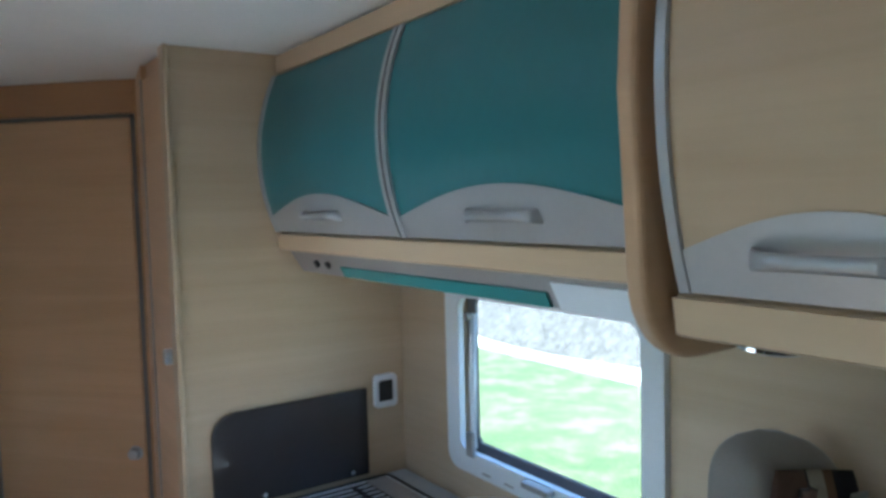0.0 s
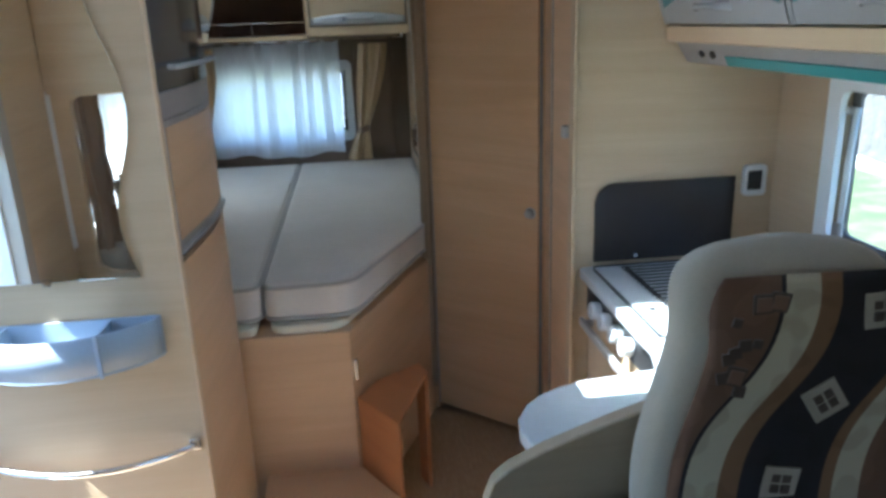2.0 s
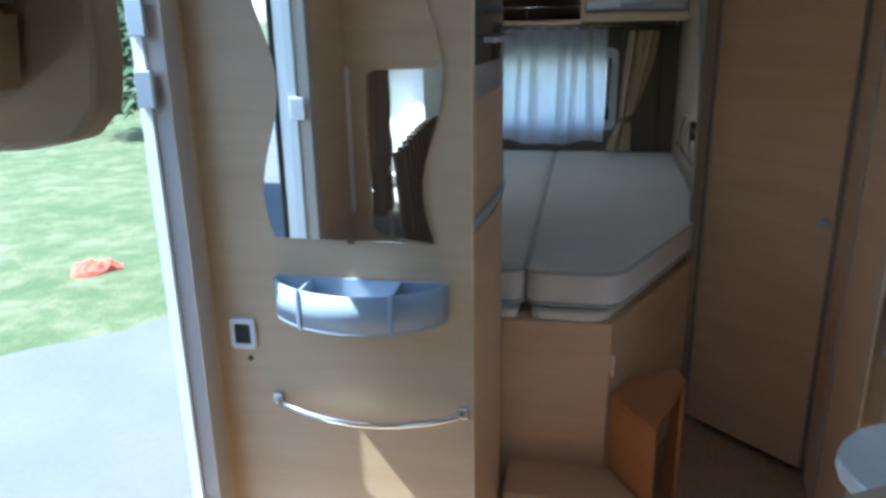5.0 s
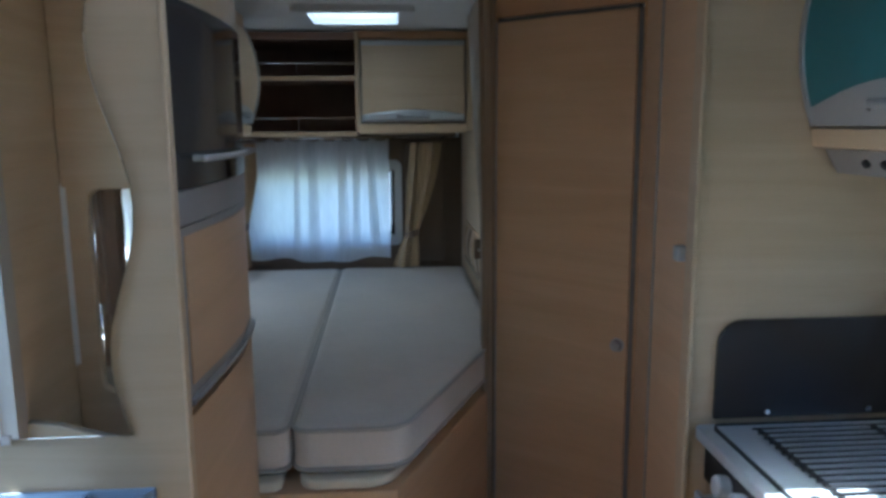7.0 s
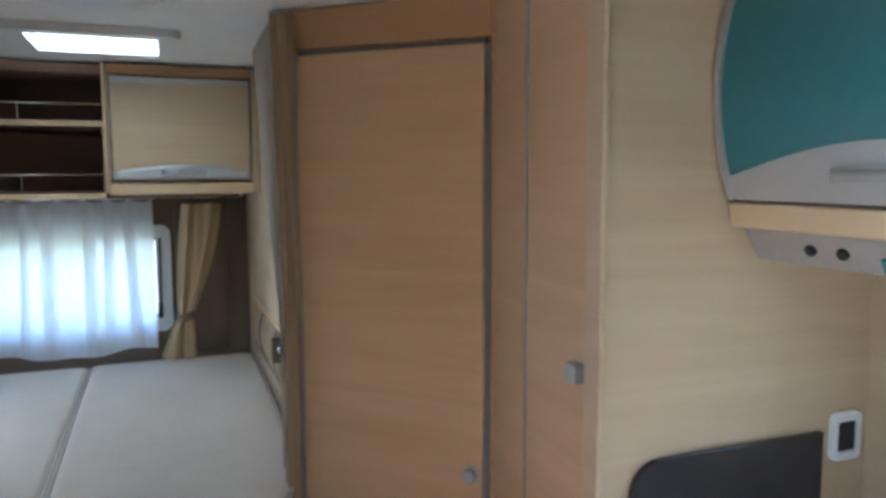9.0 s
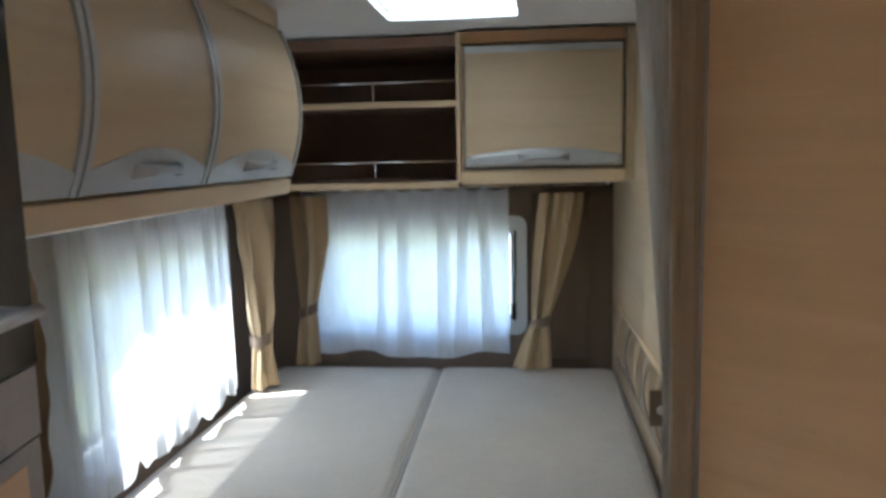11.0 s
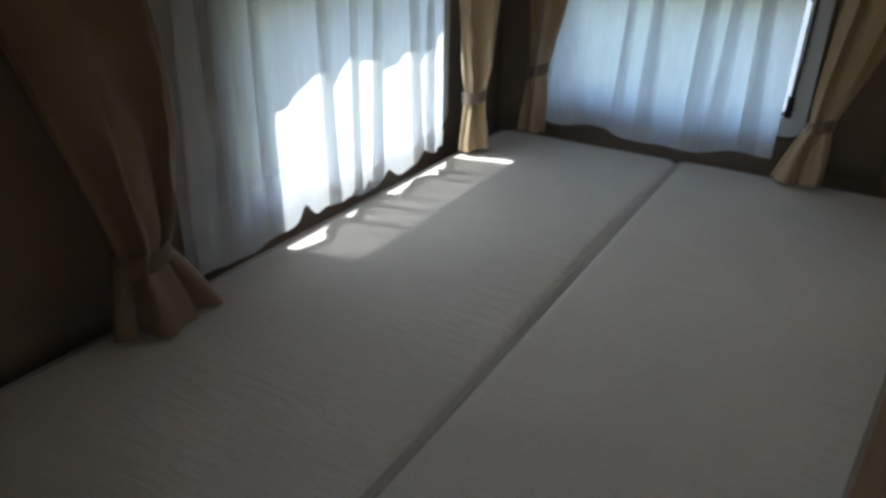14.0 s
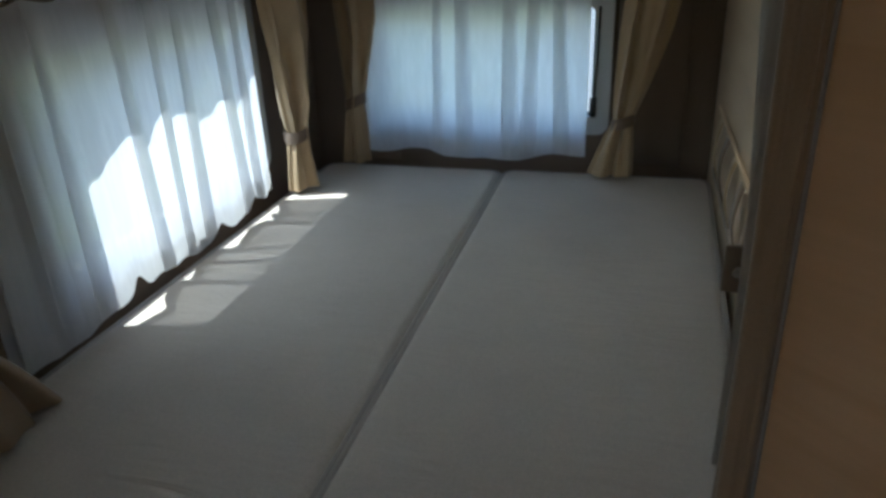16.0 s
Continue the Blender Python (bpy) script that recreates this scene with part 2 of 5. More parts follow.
def prism(name, pts, lo, hi, mat, axis="z", bevel=0.0, parent=None, seg=2, smooth=False):
    """A polygon pushed along an axis. Points are (x, y) for z, (x, z) for y, (y, z) for x."""
    put = {"z": lambda a, b, c: (a, b, c), "y": lambda a, b, c: (a, c, b), "x": lambda a, b, c: (c, a, b)}[axis]
    bm = bmesh.new()
    vs = [bm.verts.new(put(a, b, lo)) for a, b in pts]
    f = bm.faces.new(vs)
    ext = bmesh.ops.extrude_face_region(bm, geom=[f])
    move = [v for v in ext["geom"] if isinstance(v, bmesh.types.BMVert)]
    bmesh.ops.translate(bm, verts=move, vec=put(0, 0, hi - lo))
    if bevel:
        bmesh.ops.bevel(bm, geom=list(bm.edges), offset=bevel, segments=seg, affect="EDGES", profile=0.5)
    co = [v.co for v in bm.verts]
    at = (sum(c.x for c in co) / len(co), sum(c.y for c in co) / len(co), min(c.z for c in co))
    return finish(bm, name, mat, parent, smooth, at)


def rounded(x0, x1, y0, y1, r, n=6, corners=(1, 1, 1, 1)):
    """A rectangle's outline with rounded corners: low-low, high-low, high-high, low-high."""
    out = []
    for (cx, cy, a0, px, py), on in zip(((x0 + r, y0 + r, 180, x0, y0), (x1 - r, y0 + r, 270, x1, y0), (x1 - r, y1 - r, 0, x1, y1), (x0 + r, y1 - r, 90, x0, y1)), corners):
        if on:
            out += [(cx + r * math.cos(radians(a0 + 90 * k / n)), cy + r * math.sin(radians(a0 + 90 * k / n))) for k in range(n + 1)]
        else:
            out.append((px, py))
    return out


def tube(name, pts, radius, mat, parent=None, closed=False, sides=8):
    bm = bmesh.new()
    pts = [Vector(p) for p in pts]
    rings = []
    for i, p in enumerate(pts):
        a, b = pts[(i - 1) % len(pts)] if closed or i else p, pts[(i + 1) % len(pts)] if closed or i < len(pts) - 1 else p
        d = (b - a).normalized()
        s = d.cross(Vector((0, 0, 1)))
        s = s.normalized() if s.length > 1e-3 else Vector((1, 0, 0))
        u = s.cross(d)
        rings.append([bm.verts.new(p + radius * (math.cos(2 * math.pi * k / sides) * s + math.sin(2 * math.pi * k / sides) * u)) for k in range(sides)])
    for i in range(len(rings) - (0 if closed else 1)):
        A, B = rings[i], rings[(i + 1) % len(rings)]
        for k in range(sides):
            bm.faces.new((A[k], A[(k + 1) % sides], B[(k + 1) % sides], B[k]))
    if not closed:
        bm.faces.new(rings[0]); bm.faces.new(rings[-1])
    return finish(bm, name, mat, parent, True, tuple(pts[0]))


def disc(name, centre, axis, radius, depth, mat, parent=None, sides=20, bevel=0.0015):
    bm = bmesh.new()
    r = bmesh.ops.create_cone(bm, cap_ends=True, segments=sides, radius1=radius, radius2=radius, depth=depth)
    if bevel:
        caps = [e for e in bm.edges if abs(e.verts[0].co.z - e.verts[1].co.z) < 1e-6]
        bmesh.ops.bevel(bm, geom=caps, offset=bevel, segments=2, affect="EDGES", profile=0.5)
    q = Vector((0, 0, 1)).rotation_difference(Vector(axis))
    bmesh.ops.rotate(bm, verts=bm.verts, cent=(0, 0, 0), matrix=q.to_matrix())
    bmesh.ops.translate(bm, verts=bm.verts, vec=centre)
    return finish(bm, name, mat, parent, at=tuple(centre))


def sheet(name, fn, nu, nv, thick, mat, parent=None, at=(0, 0, 0), smooth=True):
    """A surface point = fn(u, v), given a thickness along its normals."""
    bm = bmesh.new()
    g = [[bm.verts.new(fn(i / nu, j / nv)) for j in range(nv + 1)] for i in range(nu + 1)]
    for i in range(nu):
        for j in range(nv):
            bm.faces.new((g[i][j], g[i + 1][j], g[i + 1][j + 1], g[i][j + 1]))
    bmesh.ops.recalc_face_normals(bm, faces=bm.faces)
    if thick:
        bmesh.ops.solidify(bm, geom=list(bm.faces), thickness=thick)
    return finish(bm, name, mat, parent, smooth, at)


def shell(name, f0, f1, nu, nv, mat, parent=None, at=(0, 0, 0), smooth=True):
    """A closed slab between two surfaces f0(u, v) and f1(u, v)."""
    bm = bmesh.new()
    A, B = [[[bm.verts.new(f(i / nu, j / nv)) for j in range(nv + 1)] for i in range(nu + 1)] for f in (f0, f1)]
    for g in (A, B):
        for i in range(nu):
            for j in range(nv):
                bm.faces.new((g[i][j], g[i + 1][j], g[i + 1][j + 1], g[i][j + 1]))
    for i in range(nu):
        for j in (0, nv):
            bm.faces.new((A[i][j], A[i + 1][j], B[i + 1][j], B[i][j]))
    for j in range(nv):
        for i in (0, nu):
            bm.faces.new((A[i][j], A[i][j + 1], B[i][j + 1], B[i][j]))
    bmesh.ops.recalc_face_normals(bm, faces=bm.faces)
    for e in bm.edges:
        if e.calc_face_angle(0) > 0.7:
            e.smooth = False
    return finish(bm, name, mat, parent, smooth, at)


def wall(name, axis, at0, at1, u0, u1, z0, z1, holes, mat, radius=0.0):
    """A wall across an axis from at0 to at1 thick, with openings (ulow, uhigh, zlow, zhigh) right through."""
    us = sorted({u0, u1, *[h[0] for h in holes], *[h[1] for h in holes]})
    zs = sorted({z0, z1, *[h[2] for h in holes], *[h[3] for h in holes]})
    solid = lambda i, j: 0 <= i < len(us) - 1 and 0 <= j < len(zs) - 1 and not any(
        h[0] <= (us[i] + us[i + 1]) / 2 <= h[1] and h[2] <= (zs[j] + zs[j + 1]) / 2 <= h[3] for h in holes)
    put = {"x": lambda u, z, d: (d, u, z), "y": lambda u, z, d: (u, d, z), "z": lambda u, z, d: (u, z, d)}[axis]
    bm, seen = bmesh.new(), {}
    def v(u, z, d):
        key = (u, z, d)
        if key not in seen:
            seen[key] = bm.verts.new(put(u, z, d))
        return seen[key]
    for i in range(len(us) - 1):
        for j in range(len(zs) - 1):
            if not solid(i, j):
                continue
            a, b, c, e = us[i], us[i + 1], zs[j], zs[j + 1]
            for d in (at0, at1):
                bm.faces.new((v(a, c, d), v(b, c, d), v(b, e, d), v(a, e, d)))
            for di, dj, p, q in ((-1, 0, (a, c), (a, e)), (1, 0, (b, c), (b, e)), (0, -1, (a, c), (b, c)), (0, 1, (a, e), (b, e))):
                if not solid(i + di, j + dj):
                    bm.faces.new((v(*p, at0), v(*q, at0), v(*q, at1), v(*p, at1)))
    return tagged(finish(bm, name, mat), kind="structure")


def empty(name, at):
    ob = new(name)
    ob.location = at
    return ob


def ring(name, outer, inner, lo, hi, mat, axis, parent=None):
    """A frame between two outlines with the same number of points."""
    put = {"z": lambda a, b, c: (a, b, c), "y": lambda a, b, c: (a, c, b), "x": lambda a, b, c: (c, a, b)}[axis]
    bm = bmesh.new()
    L = [[bm.verts.new(put(*p, d)) for p in o] for o in (outer, inner) for d in (lo, hi)]
    k = len(outer)
    for i in range(k):
        j = (i + 1) % k
        for A, B in ((0, 1), (1, 3), (3, 2), (2, 0)):
            bm.faces.new((L[A][i], L[A][j], L[B][j], L[B][i]))
    co = [v.co for v in bm.verts]
    at = (sum(c.x for c in co) / len(co), sum(c.y for c in co) / len(co), min(c.z for c in co))
    return finish(bm, name, mat, parent, at=at)


# ---- the shell ----
CEIL, XL, XR, YR, YF = 1.97, -1.12, 1.075, 4.10, -1.75
GROUND = -0.5
DOOR = (0.60, 1.262, 0.0, 1.80)
LWIN = (2.79, 3.67, 0.93, 1.39)
RWIN = (-0.89, -0.145, 0.955, 1.345)
KWIN = (0.90, 1.50, 0.985, 1.40)
FWIN = (-0.75, 0.22, 0.86, 1.38)

box("floor", XL, XR, YF, YR, -0.06, 0.0, FLOOR, 0)
tagged(bpy.data.objects["floor"], "brown wood-look vinyl floor with fine woven pattern", "floor", kind="structure")
HATCH = (-0.47, -0.13, 2.97, 3.28)
SKYLIGHT = (-0.38, 0.10, 0.84, 1.29)
wall("ceiling", "z", CEIL, CEIL + 0.05, XL, XR, YF, YR, [HATCH, SKYLIGHT], WHITE)
wall("wall_left", "x", XL - 0.04, XL, YF, 2.0, -0.06, CEIL, [DOOR, FWIN], PALE)
wall("wall_left_rear", "x", XL - 0.04, XL, 2.0, YR, -0.06, CEIL, [LWIN], WALLCLOTH)
wall("wall_right", "x", XR, XR + 0.04, YF, YR, -0.06, CEIL, [KWIN], PALE)
wall("wall_rear", "y", YR, YR + 0.04, XL, XR, -0.06, CEIL, [RWIN], WALLCLOTH)
wall("wall_front", "y", YF - 0.04, YF, XL, XR, -0.06, CEIL, [(-1.0, -0.05, 0.95, 1.62)], GREYTRIM)
# kitchen end partition, bathroom walls
wall("wall_kitchen_end", "y", 1.765, 1.79, 0.4865, XR, 0, CEIL, [], PALE)
wall("wall_bathroom_side", "x", 0.502, 0.527, 1.79, 2.028, 0, CEIL, [], BEECH)
prism("trim_washroom_jamb", [(0.489, 2.03), (0.5215, 2.236), (0.56, 2.236), (0.53, 2.03)], 0, CEIL - 0.001, BEECH, "z", 0.003)
tagged(bpy.data.objects["trim_washroom_jamb"], kind="structure")
wall("wall_bathroom_rear", "x", 0.20, 0.225, 2.60, YR, 0, CEIL, [], PALE)
box("trim_kitchen_edge", 0.474, 0.486, 1.749, 1.795, 0, CEIL - 0.001, PALE, 0.004)
tagged(bpy.data.objects["trim_kitchen_edge"], kind="structure")


def bathroom_door():
    a, b = Vector((0.167, 2.575, 0)), Vector((0.517, 2.247, 0))
    way = (b - a).normalized()
    out = Vector((-way.y, way.x, 0)) * -1                     # towards the aisle
    if out.y > 0:
        out = -out
    def slab(name, s0, s1, d0, d1, z0, z1, mat, parent, bevel=0.002):
        bm = bmesh.new()
        add_box(bm, s0, s1, d0, d1, z0, z1, bevel)
        m = Matrix(((way.x, out.x, 0, a.x), (way.y, out.y, 0, a.y), (0, 0, 1, 0), (0, 0, 0, 1)))
        bmesh.ops.transform(bm, matrix=m, verts=bm.verts)
        return finish(bm, name, mat, parent, at=tuple(m @ Vector(((s0 + s1) / 2, (d0 + d1) / 2, z0))))
    L = (b - a).length
    fr = tagged(empty("door_1_frame", a), "orange-brown beech door frame of the washroom", "door frame", kind="structure")
    slab("jamb", -0.022, -0.004, -0.03, 0.004, 0, CEIL - 0.002, BEECH_EDGE, fr)
    slab("jamb", L + 0.004, L + 0.055, -0.03, 0.008, 0, CEIL - 0.002, BEECH_EDGE, fr)
    slab("lintel", -0.004, L + 0.004, -0.03, 0.008, 1.875, CEIL - 0.002, BEECH_EDGE, fr)
    d = tagged(empty("washroom_door", a), "closed tall beech washroom door with a round knob", "door")
    slab("leaf", 0.004, L - 0.012, -0.018, 0.012, 0.03, 1.862, BEECH, d, 0.004)
    slab("grey_edge", L - 0.0115, L + 0.0025, -0.02, 0.004, 0.03, 1.862, GREYTRIM, d, 0.001)
    slab("grey_edge", 0.004, L - 0.012, -0.02, 0.004, 1.8625, 1.873, GREYTRIM, d, 0.001)
    slab("pale_edge", 0.0, 0.0038, -0.018, 0.013, 0.03, 1.862, EDGE, d, 0.001)
    c = a + way * (L - 0.04) + out * 0.024
    disc("knob", (c.x, c.y, 0.91), out, 0.016, 0.024, ALU, d, bevel=0.006)
    c2 = a + way * (L - 0.04) + out * 0.0135
    disc("rose", (c2.x, c2.y, 0.91), out, 0.021, 0.003, ALU, d)
    return d


bathroom_door()


def side_locker():
    d = tagged(empty("tall_locker_door", (0.500, 2.0, 0)), "narrow tall beech locker door with square grey catch", "locker door")
    box("leaf", 0.488, 0.500, 1.80, 2.018, 0.06, 1.93, BEECH, 0.003, d)
    box("edge_strip", 0.485, 0.500, 2.0195, 2.0265, 0.06, 1.93, EDGE, 0.001, d)
    box("edge_strip", 0.484, 0.500, 1.7955, 1.7995, 0.06, 1.93, EDGE, 0.001, d)
    box("catch", 0.462, 0.4875, 1.806, 1.836, 1.243, 1.277, ALU, 0.004, d, 3)


side_locker()


# ---- lockers ----
def handle(name, u, z, out_at, put, parent, w=0.11):
    """A bow handle: two feet and a slim rounded bar."""
    bm = bmesh.new()
    nu, k = 18, 8
    rings = []
    for i in range(nu + 1):
        s = i / nu
        lift = 0.028 * min(1, 5.5 * min(s, 1 - s)) ** 0.55 if 0 < s < 1 else 0.0
        fat = 1.0 + 0.5 * abs(2 * s - 1) ** 4
        rings.append([bm.verts.new(put(u - w / 2 + w * s, out_at + lift + 0.004 * math.cos(q), z + 0.0075 * fat * math.sin(q))) for q in [2 * math.pi * c / k for c in range(k)]])
    for A, B in zip(rings, rings[1:]):
        for c in range(k):
            bm.faces.new((A[c], A[(c + 1) % k], B[(c + 1) % k], B[c]))
    bm.faces.new(rings[0]); bm.faces.new(rings[-1])
    # thin dark plate added to draw the shade line behind the bar
    pl = [put(u - w * 0.42, out_at - 0.001, z - 0.002), put(u + w * 0.42, out_at + 0.0015, z + 0.0165)]
    lo, hi = [min(p[k] for p in pl) for k in range(3)], [max(p[k] for p in pl) for k in range(3)]
    box("handle_shade", lo[0], hi[0], lo[1], hi[1], lo[2], hi[2], GREYTRIM, 0, parent)
    return finish(bm, name, HANDLE, parent, True, put(u, out_at, z))


def curved_locker(name, label, put, u0, u1, doors, prof, back, face, z_lo, z_hi, strip, arch, ledge, body=PALE, group=""):
    """An overhead locker: a body, a ledge under it and bowed doors with an arched metal strip along the bottom.
    put(u, out, z) gives the world place; prof(z) how far out the door stands at that height."""
    root = tagged(empty(name, put((u0 + u1) / 2, back, z_lo - ledge)), label, "overhead locker", group)
    bm = bmesh.new()
    zs = [z_lo + (z_hi - z_lo) * k / 10 for k in range(11)]
    ring_pts = [(back, z_lo - ledge), (prof(z_lo) - 0.014, z_lo - ledge), (prof(z_lo) - 0.006, z_lo - 0.004)] + [(prof(z) - 0.016, z) for z in zs] + [(back, z_hi)]
    A, B = [[bm.verts.new(put(u, o, z)) for o, z in ring_pts] for u in (u0, u1)]
    bm.faces.new(A); bm.faces.new(B)
    for k in range(len(A)):
        bm.faces.new((A[k], A[(k + 1) % len(A)], B[(k + 1) % len(A)], B[k]))
    finish(bm, "body", body, root, at=put((u0 + u1) / 2, back, z_lo - ledge))
    bm = bmesh.new()
    lo = [(prof(z_lo) - 0.0135, z_lo - ledge), (prof(z_lo) - 0.004, z_lo - ledge + 0.004), (prof(z_lo) + 0.002, z_lo - 0.006), (prof(z_lo) - 0.0125, z_lo - 0.006)]
    A, B = [[bm.verts.new(put(u, o, z)) for o, z in lo] for u in (u0, u1)]
    bm.faces.new(A); bm.faces.new(B)
    for k in range(4):
        bm.faces.new((A[k], A[(k + 1) % 4], B[(k + 1) % 4], B[k]))
    finish(bm, "ledge", LEDGE, root, at=put((u0 + u1) / 2, prof(z_lo), z_lo - ledge))
    top = z_hi - 0.05
    for a, b in doors:
        d = empty("door", Vector(put((a + b) / 2, prof(z_lo), z_lo)) - Vector(root.location))
        d.parent = root
        w = b - a
        def surf(lift, za, zb):
            return lambda s, t: put(a + w * s, prof(za(s) + (zb(s) - za(s)) * t) + lift, za(s) + (zb(s) - za(s)) * t)
        crown = lambda s: z_lo + strip + arch * math.sin(math.pi * s) ** 1.1
        foot_at = put((a + b) / 2, prof(z_lo), z_lo)
        shell("panel", surf(0, lambda s: z_lo + 0.002, lambda s: top), surf(-0.014, lambda s: z_lo + 0.002, lambda s: top), 10, 14, face, d, foot_at)
        shell("metal_strip", surf(0.0035, lambda s: z_lo + 0.001, crown), surf(-0.001, lambda s: z_lo + 0.001, crown), 24, 4, ALU, d, foot_at)
        for s0, s1 in ((-0.001 / w, 0.011 / w), (1 - 0.011 / w, 1 + 0.001 / w)):
            edge = lambda lift, s0=s0, s1=s1: (lambda s, t: put(a + w * (s0 + (s1 - s0) * s), prof(z_lo + (top - z_lo) * t) + lift, z_lo + (top - z_lo) * t))
            shell("edge_strip", edge(0.006), edge(-0.010), 2, 14, ALU, d, foot_at)
        handle("handle", (a + b) / 2, z_lo + strip * 0.62 + arch * 0.35, prof(z_lo + strip * 0.6) + 0.004, put, d, min(0.17, w * 0.36) if w > 0.33 else 0.15)
    box_pts = [put(u0, back, z_hi - 0.045), put(u1, prof(top) - 0.004, z_hi)]
    lo3, hi3 = [min(p[k] for p in box_pts) for k in range(3)], [max(p[k] for p in box_pts) for k in range(3)]
    box("cornice", lo3[0], hi3[0], lo3[1], hi3[1], lo3[2], hi3[2], LEDGE, 0.003, root)
    return root


def bow(base, mid, top, z_lo, z_hi):
    """Outward depth with height: base at the bottom, mid half way, top at the top."""
    def f(z):
        s = (z - z_lo) / (z_hi - z_lo)
        return base * (1 - s) * (1 - 2 * s) + 4 * mid * s * (1 - s) + top * s * (2 * s - 1)
    return f


right = lambda u, o, z: (XR - o, u, z)
left = lambda u, o, z: (XL + o, u, z)
rear = lambda u, o, z: (u, YR - o, z)

curved_locker("kitchen_locker", "teal lacquered kitchen wall locker with bowed doors", right, 0.572, 1.76, [(0.580, 1.165), (1.175, 1.755)],
              bow(0.348, 0.385, 0.315, 1.542, 1.965), 0.002, TEAL, 1.542, 1.965, 0.036, 0.05, 0.046, group="lockers")


def cooker_hood():
    h = tagged(empty("cooker_hood_lamp", (0.9, 1.2, 1.44)), "slim grey hood strip with teal lamp lens under the locker", "hood")
    prism("casing", [(0.757, 1.494), (0.79, 1.442), (1.05, 1.442), (1.05, 1.494)], 0.573, 1.758, EDGE, "y", 0.002, h)
    prism("lens", [(0.7735, 1.4680), (0.7850, 1.4450), (0.7815, 1.4435), (0.7698, 1.4660)], 0.85, 1.515, TEALGLASS, "y", 0, h)
    prism("frosted_lens", [(0.7640, 1.487), (0.7870, 1.4435), (0.7825, 1.4415), (0.7595, 1.485)], 0.575, 0.83, FROST, "y", 0, h)
    for y in (1.575, 1.632):
        disc("switch", (0.7705, y, 1.468), (-0.88, 0, -0.48), 0.009, 0.010, BLACK, h)


cooker_hood()

curved_locker("lounge_locker_right", "pale wood overhead locker with metal strip and handle", right, -0.95, 0.525, [(0.2, 0.512), (-0.36, 0.19), (-0.935, -0.37)],
              bow(0.430, 0.465, 0.41, 1.508, 1.965), 0.002, PALE, 1.508, 1.965, 0.04, 0.04, 0.048, group="lockers")
bpy.data.objects["lounge_locker_right"].name = "lounge_locker"


def locker_end(name, put, u0, u1, out, z0, mat):
    """A thick rounded end board of an overhead locker, reaching a little lower than it."""
    pts = []
    for k in range(9):
        a = radians(90 * k / 8)
        pts.append((out - 0.09 + 0.09 * math.sin(a), z0 + 0.09 - 0.09 * math.cos(a)))
    pts = [(0.004, z0)] + pts + [(out + 0.012, z0 + 0.28), (out - 0.005, CEIL - 0.004), (0.004, CEIL - 0.004)]
    bm = bmesh.new()
    A, B = [[bm.verts.new(put(u, o, z)) for o, z in pts] for u in (u0, u1)]
    bm.faces.new(A); bm.faces.new(B)
    for k in range(len(A)):
        bm.faces.new((A[k], A[(k + 1) % len(A)], B[(k + 1) % len(A)], B[k]))
    bmesh.ops.recalc_face_normals(bm, faces=bm.faces)
    bmesh.ops.bevel(bm, geom=[e for e in bm.edges if e.calc_face_angle(0) > 1.0], offset=0.008, segments=3, affect="EDGES", profile=0.5)
    return tagged(finish(bm, name, mat, at=put((u0 + u1) / 2, out / 2, z0)), "rounded pale wood end board of an overhead locker", "end board")


locker_end("locker_end_board", right, 0.538, 0.563, 0.46, 1.43, BEECH)
curved_locker("lounge_locker", "pale wood overhead locker above the entrance side seats", left, -0.95, 0.212, [(-0.93, -0.36), (-0.35, 0.205)],
              bow(0.535, 0.565, 0.48, 1.56, 1.965), 0.002, PALE, 1.56, 1.965, 0.036, 0.035, 0.05, group="lockers")
cut = [(XL + 0.002, 0.55), (-0.62, 0.55), (-0.62, 0.68), (-0.75, 0.73), (-1.01, 0.765), (-1.04, 0.785), (-1.045, 0.81), (-1.045, 1.335), (-1.04, 1.36), (-1.015, 1.374),
       (-0.80, 1.38), (-0.765, 1.42), (-0.73, 1.468), (-0.60, 1.476), (-0.566, 1.482), (-0.548, 1.50), (-0.543, 1.53), (-0.54, 1.70), (-0.56, CEIL - 0.004), (XL + 0.002, CEIL - 0.004)]
tagged(prism("partition_board", cut, 0.220, 0.248, PALE, "y", 0.005), "beige wood partition board with a rounded cut-out beside the entrance", "partition board")

curved_locker("bedroom_locker", "pale wood overhead bedroom locker with metal strips", left, 1.85, 3.165, [(1.86, 2.25), (2.26, 2.645), (2.655, 3.155)],
              bow(0.41, 0.445, 0.375, 1.56, 1.965), 0.002, PALE, 1.56, 1.965, 0.03, 0.035, 0.045, group="lockers")


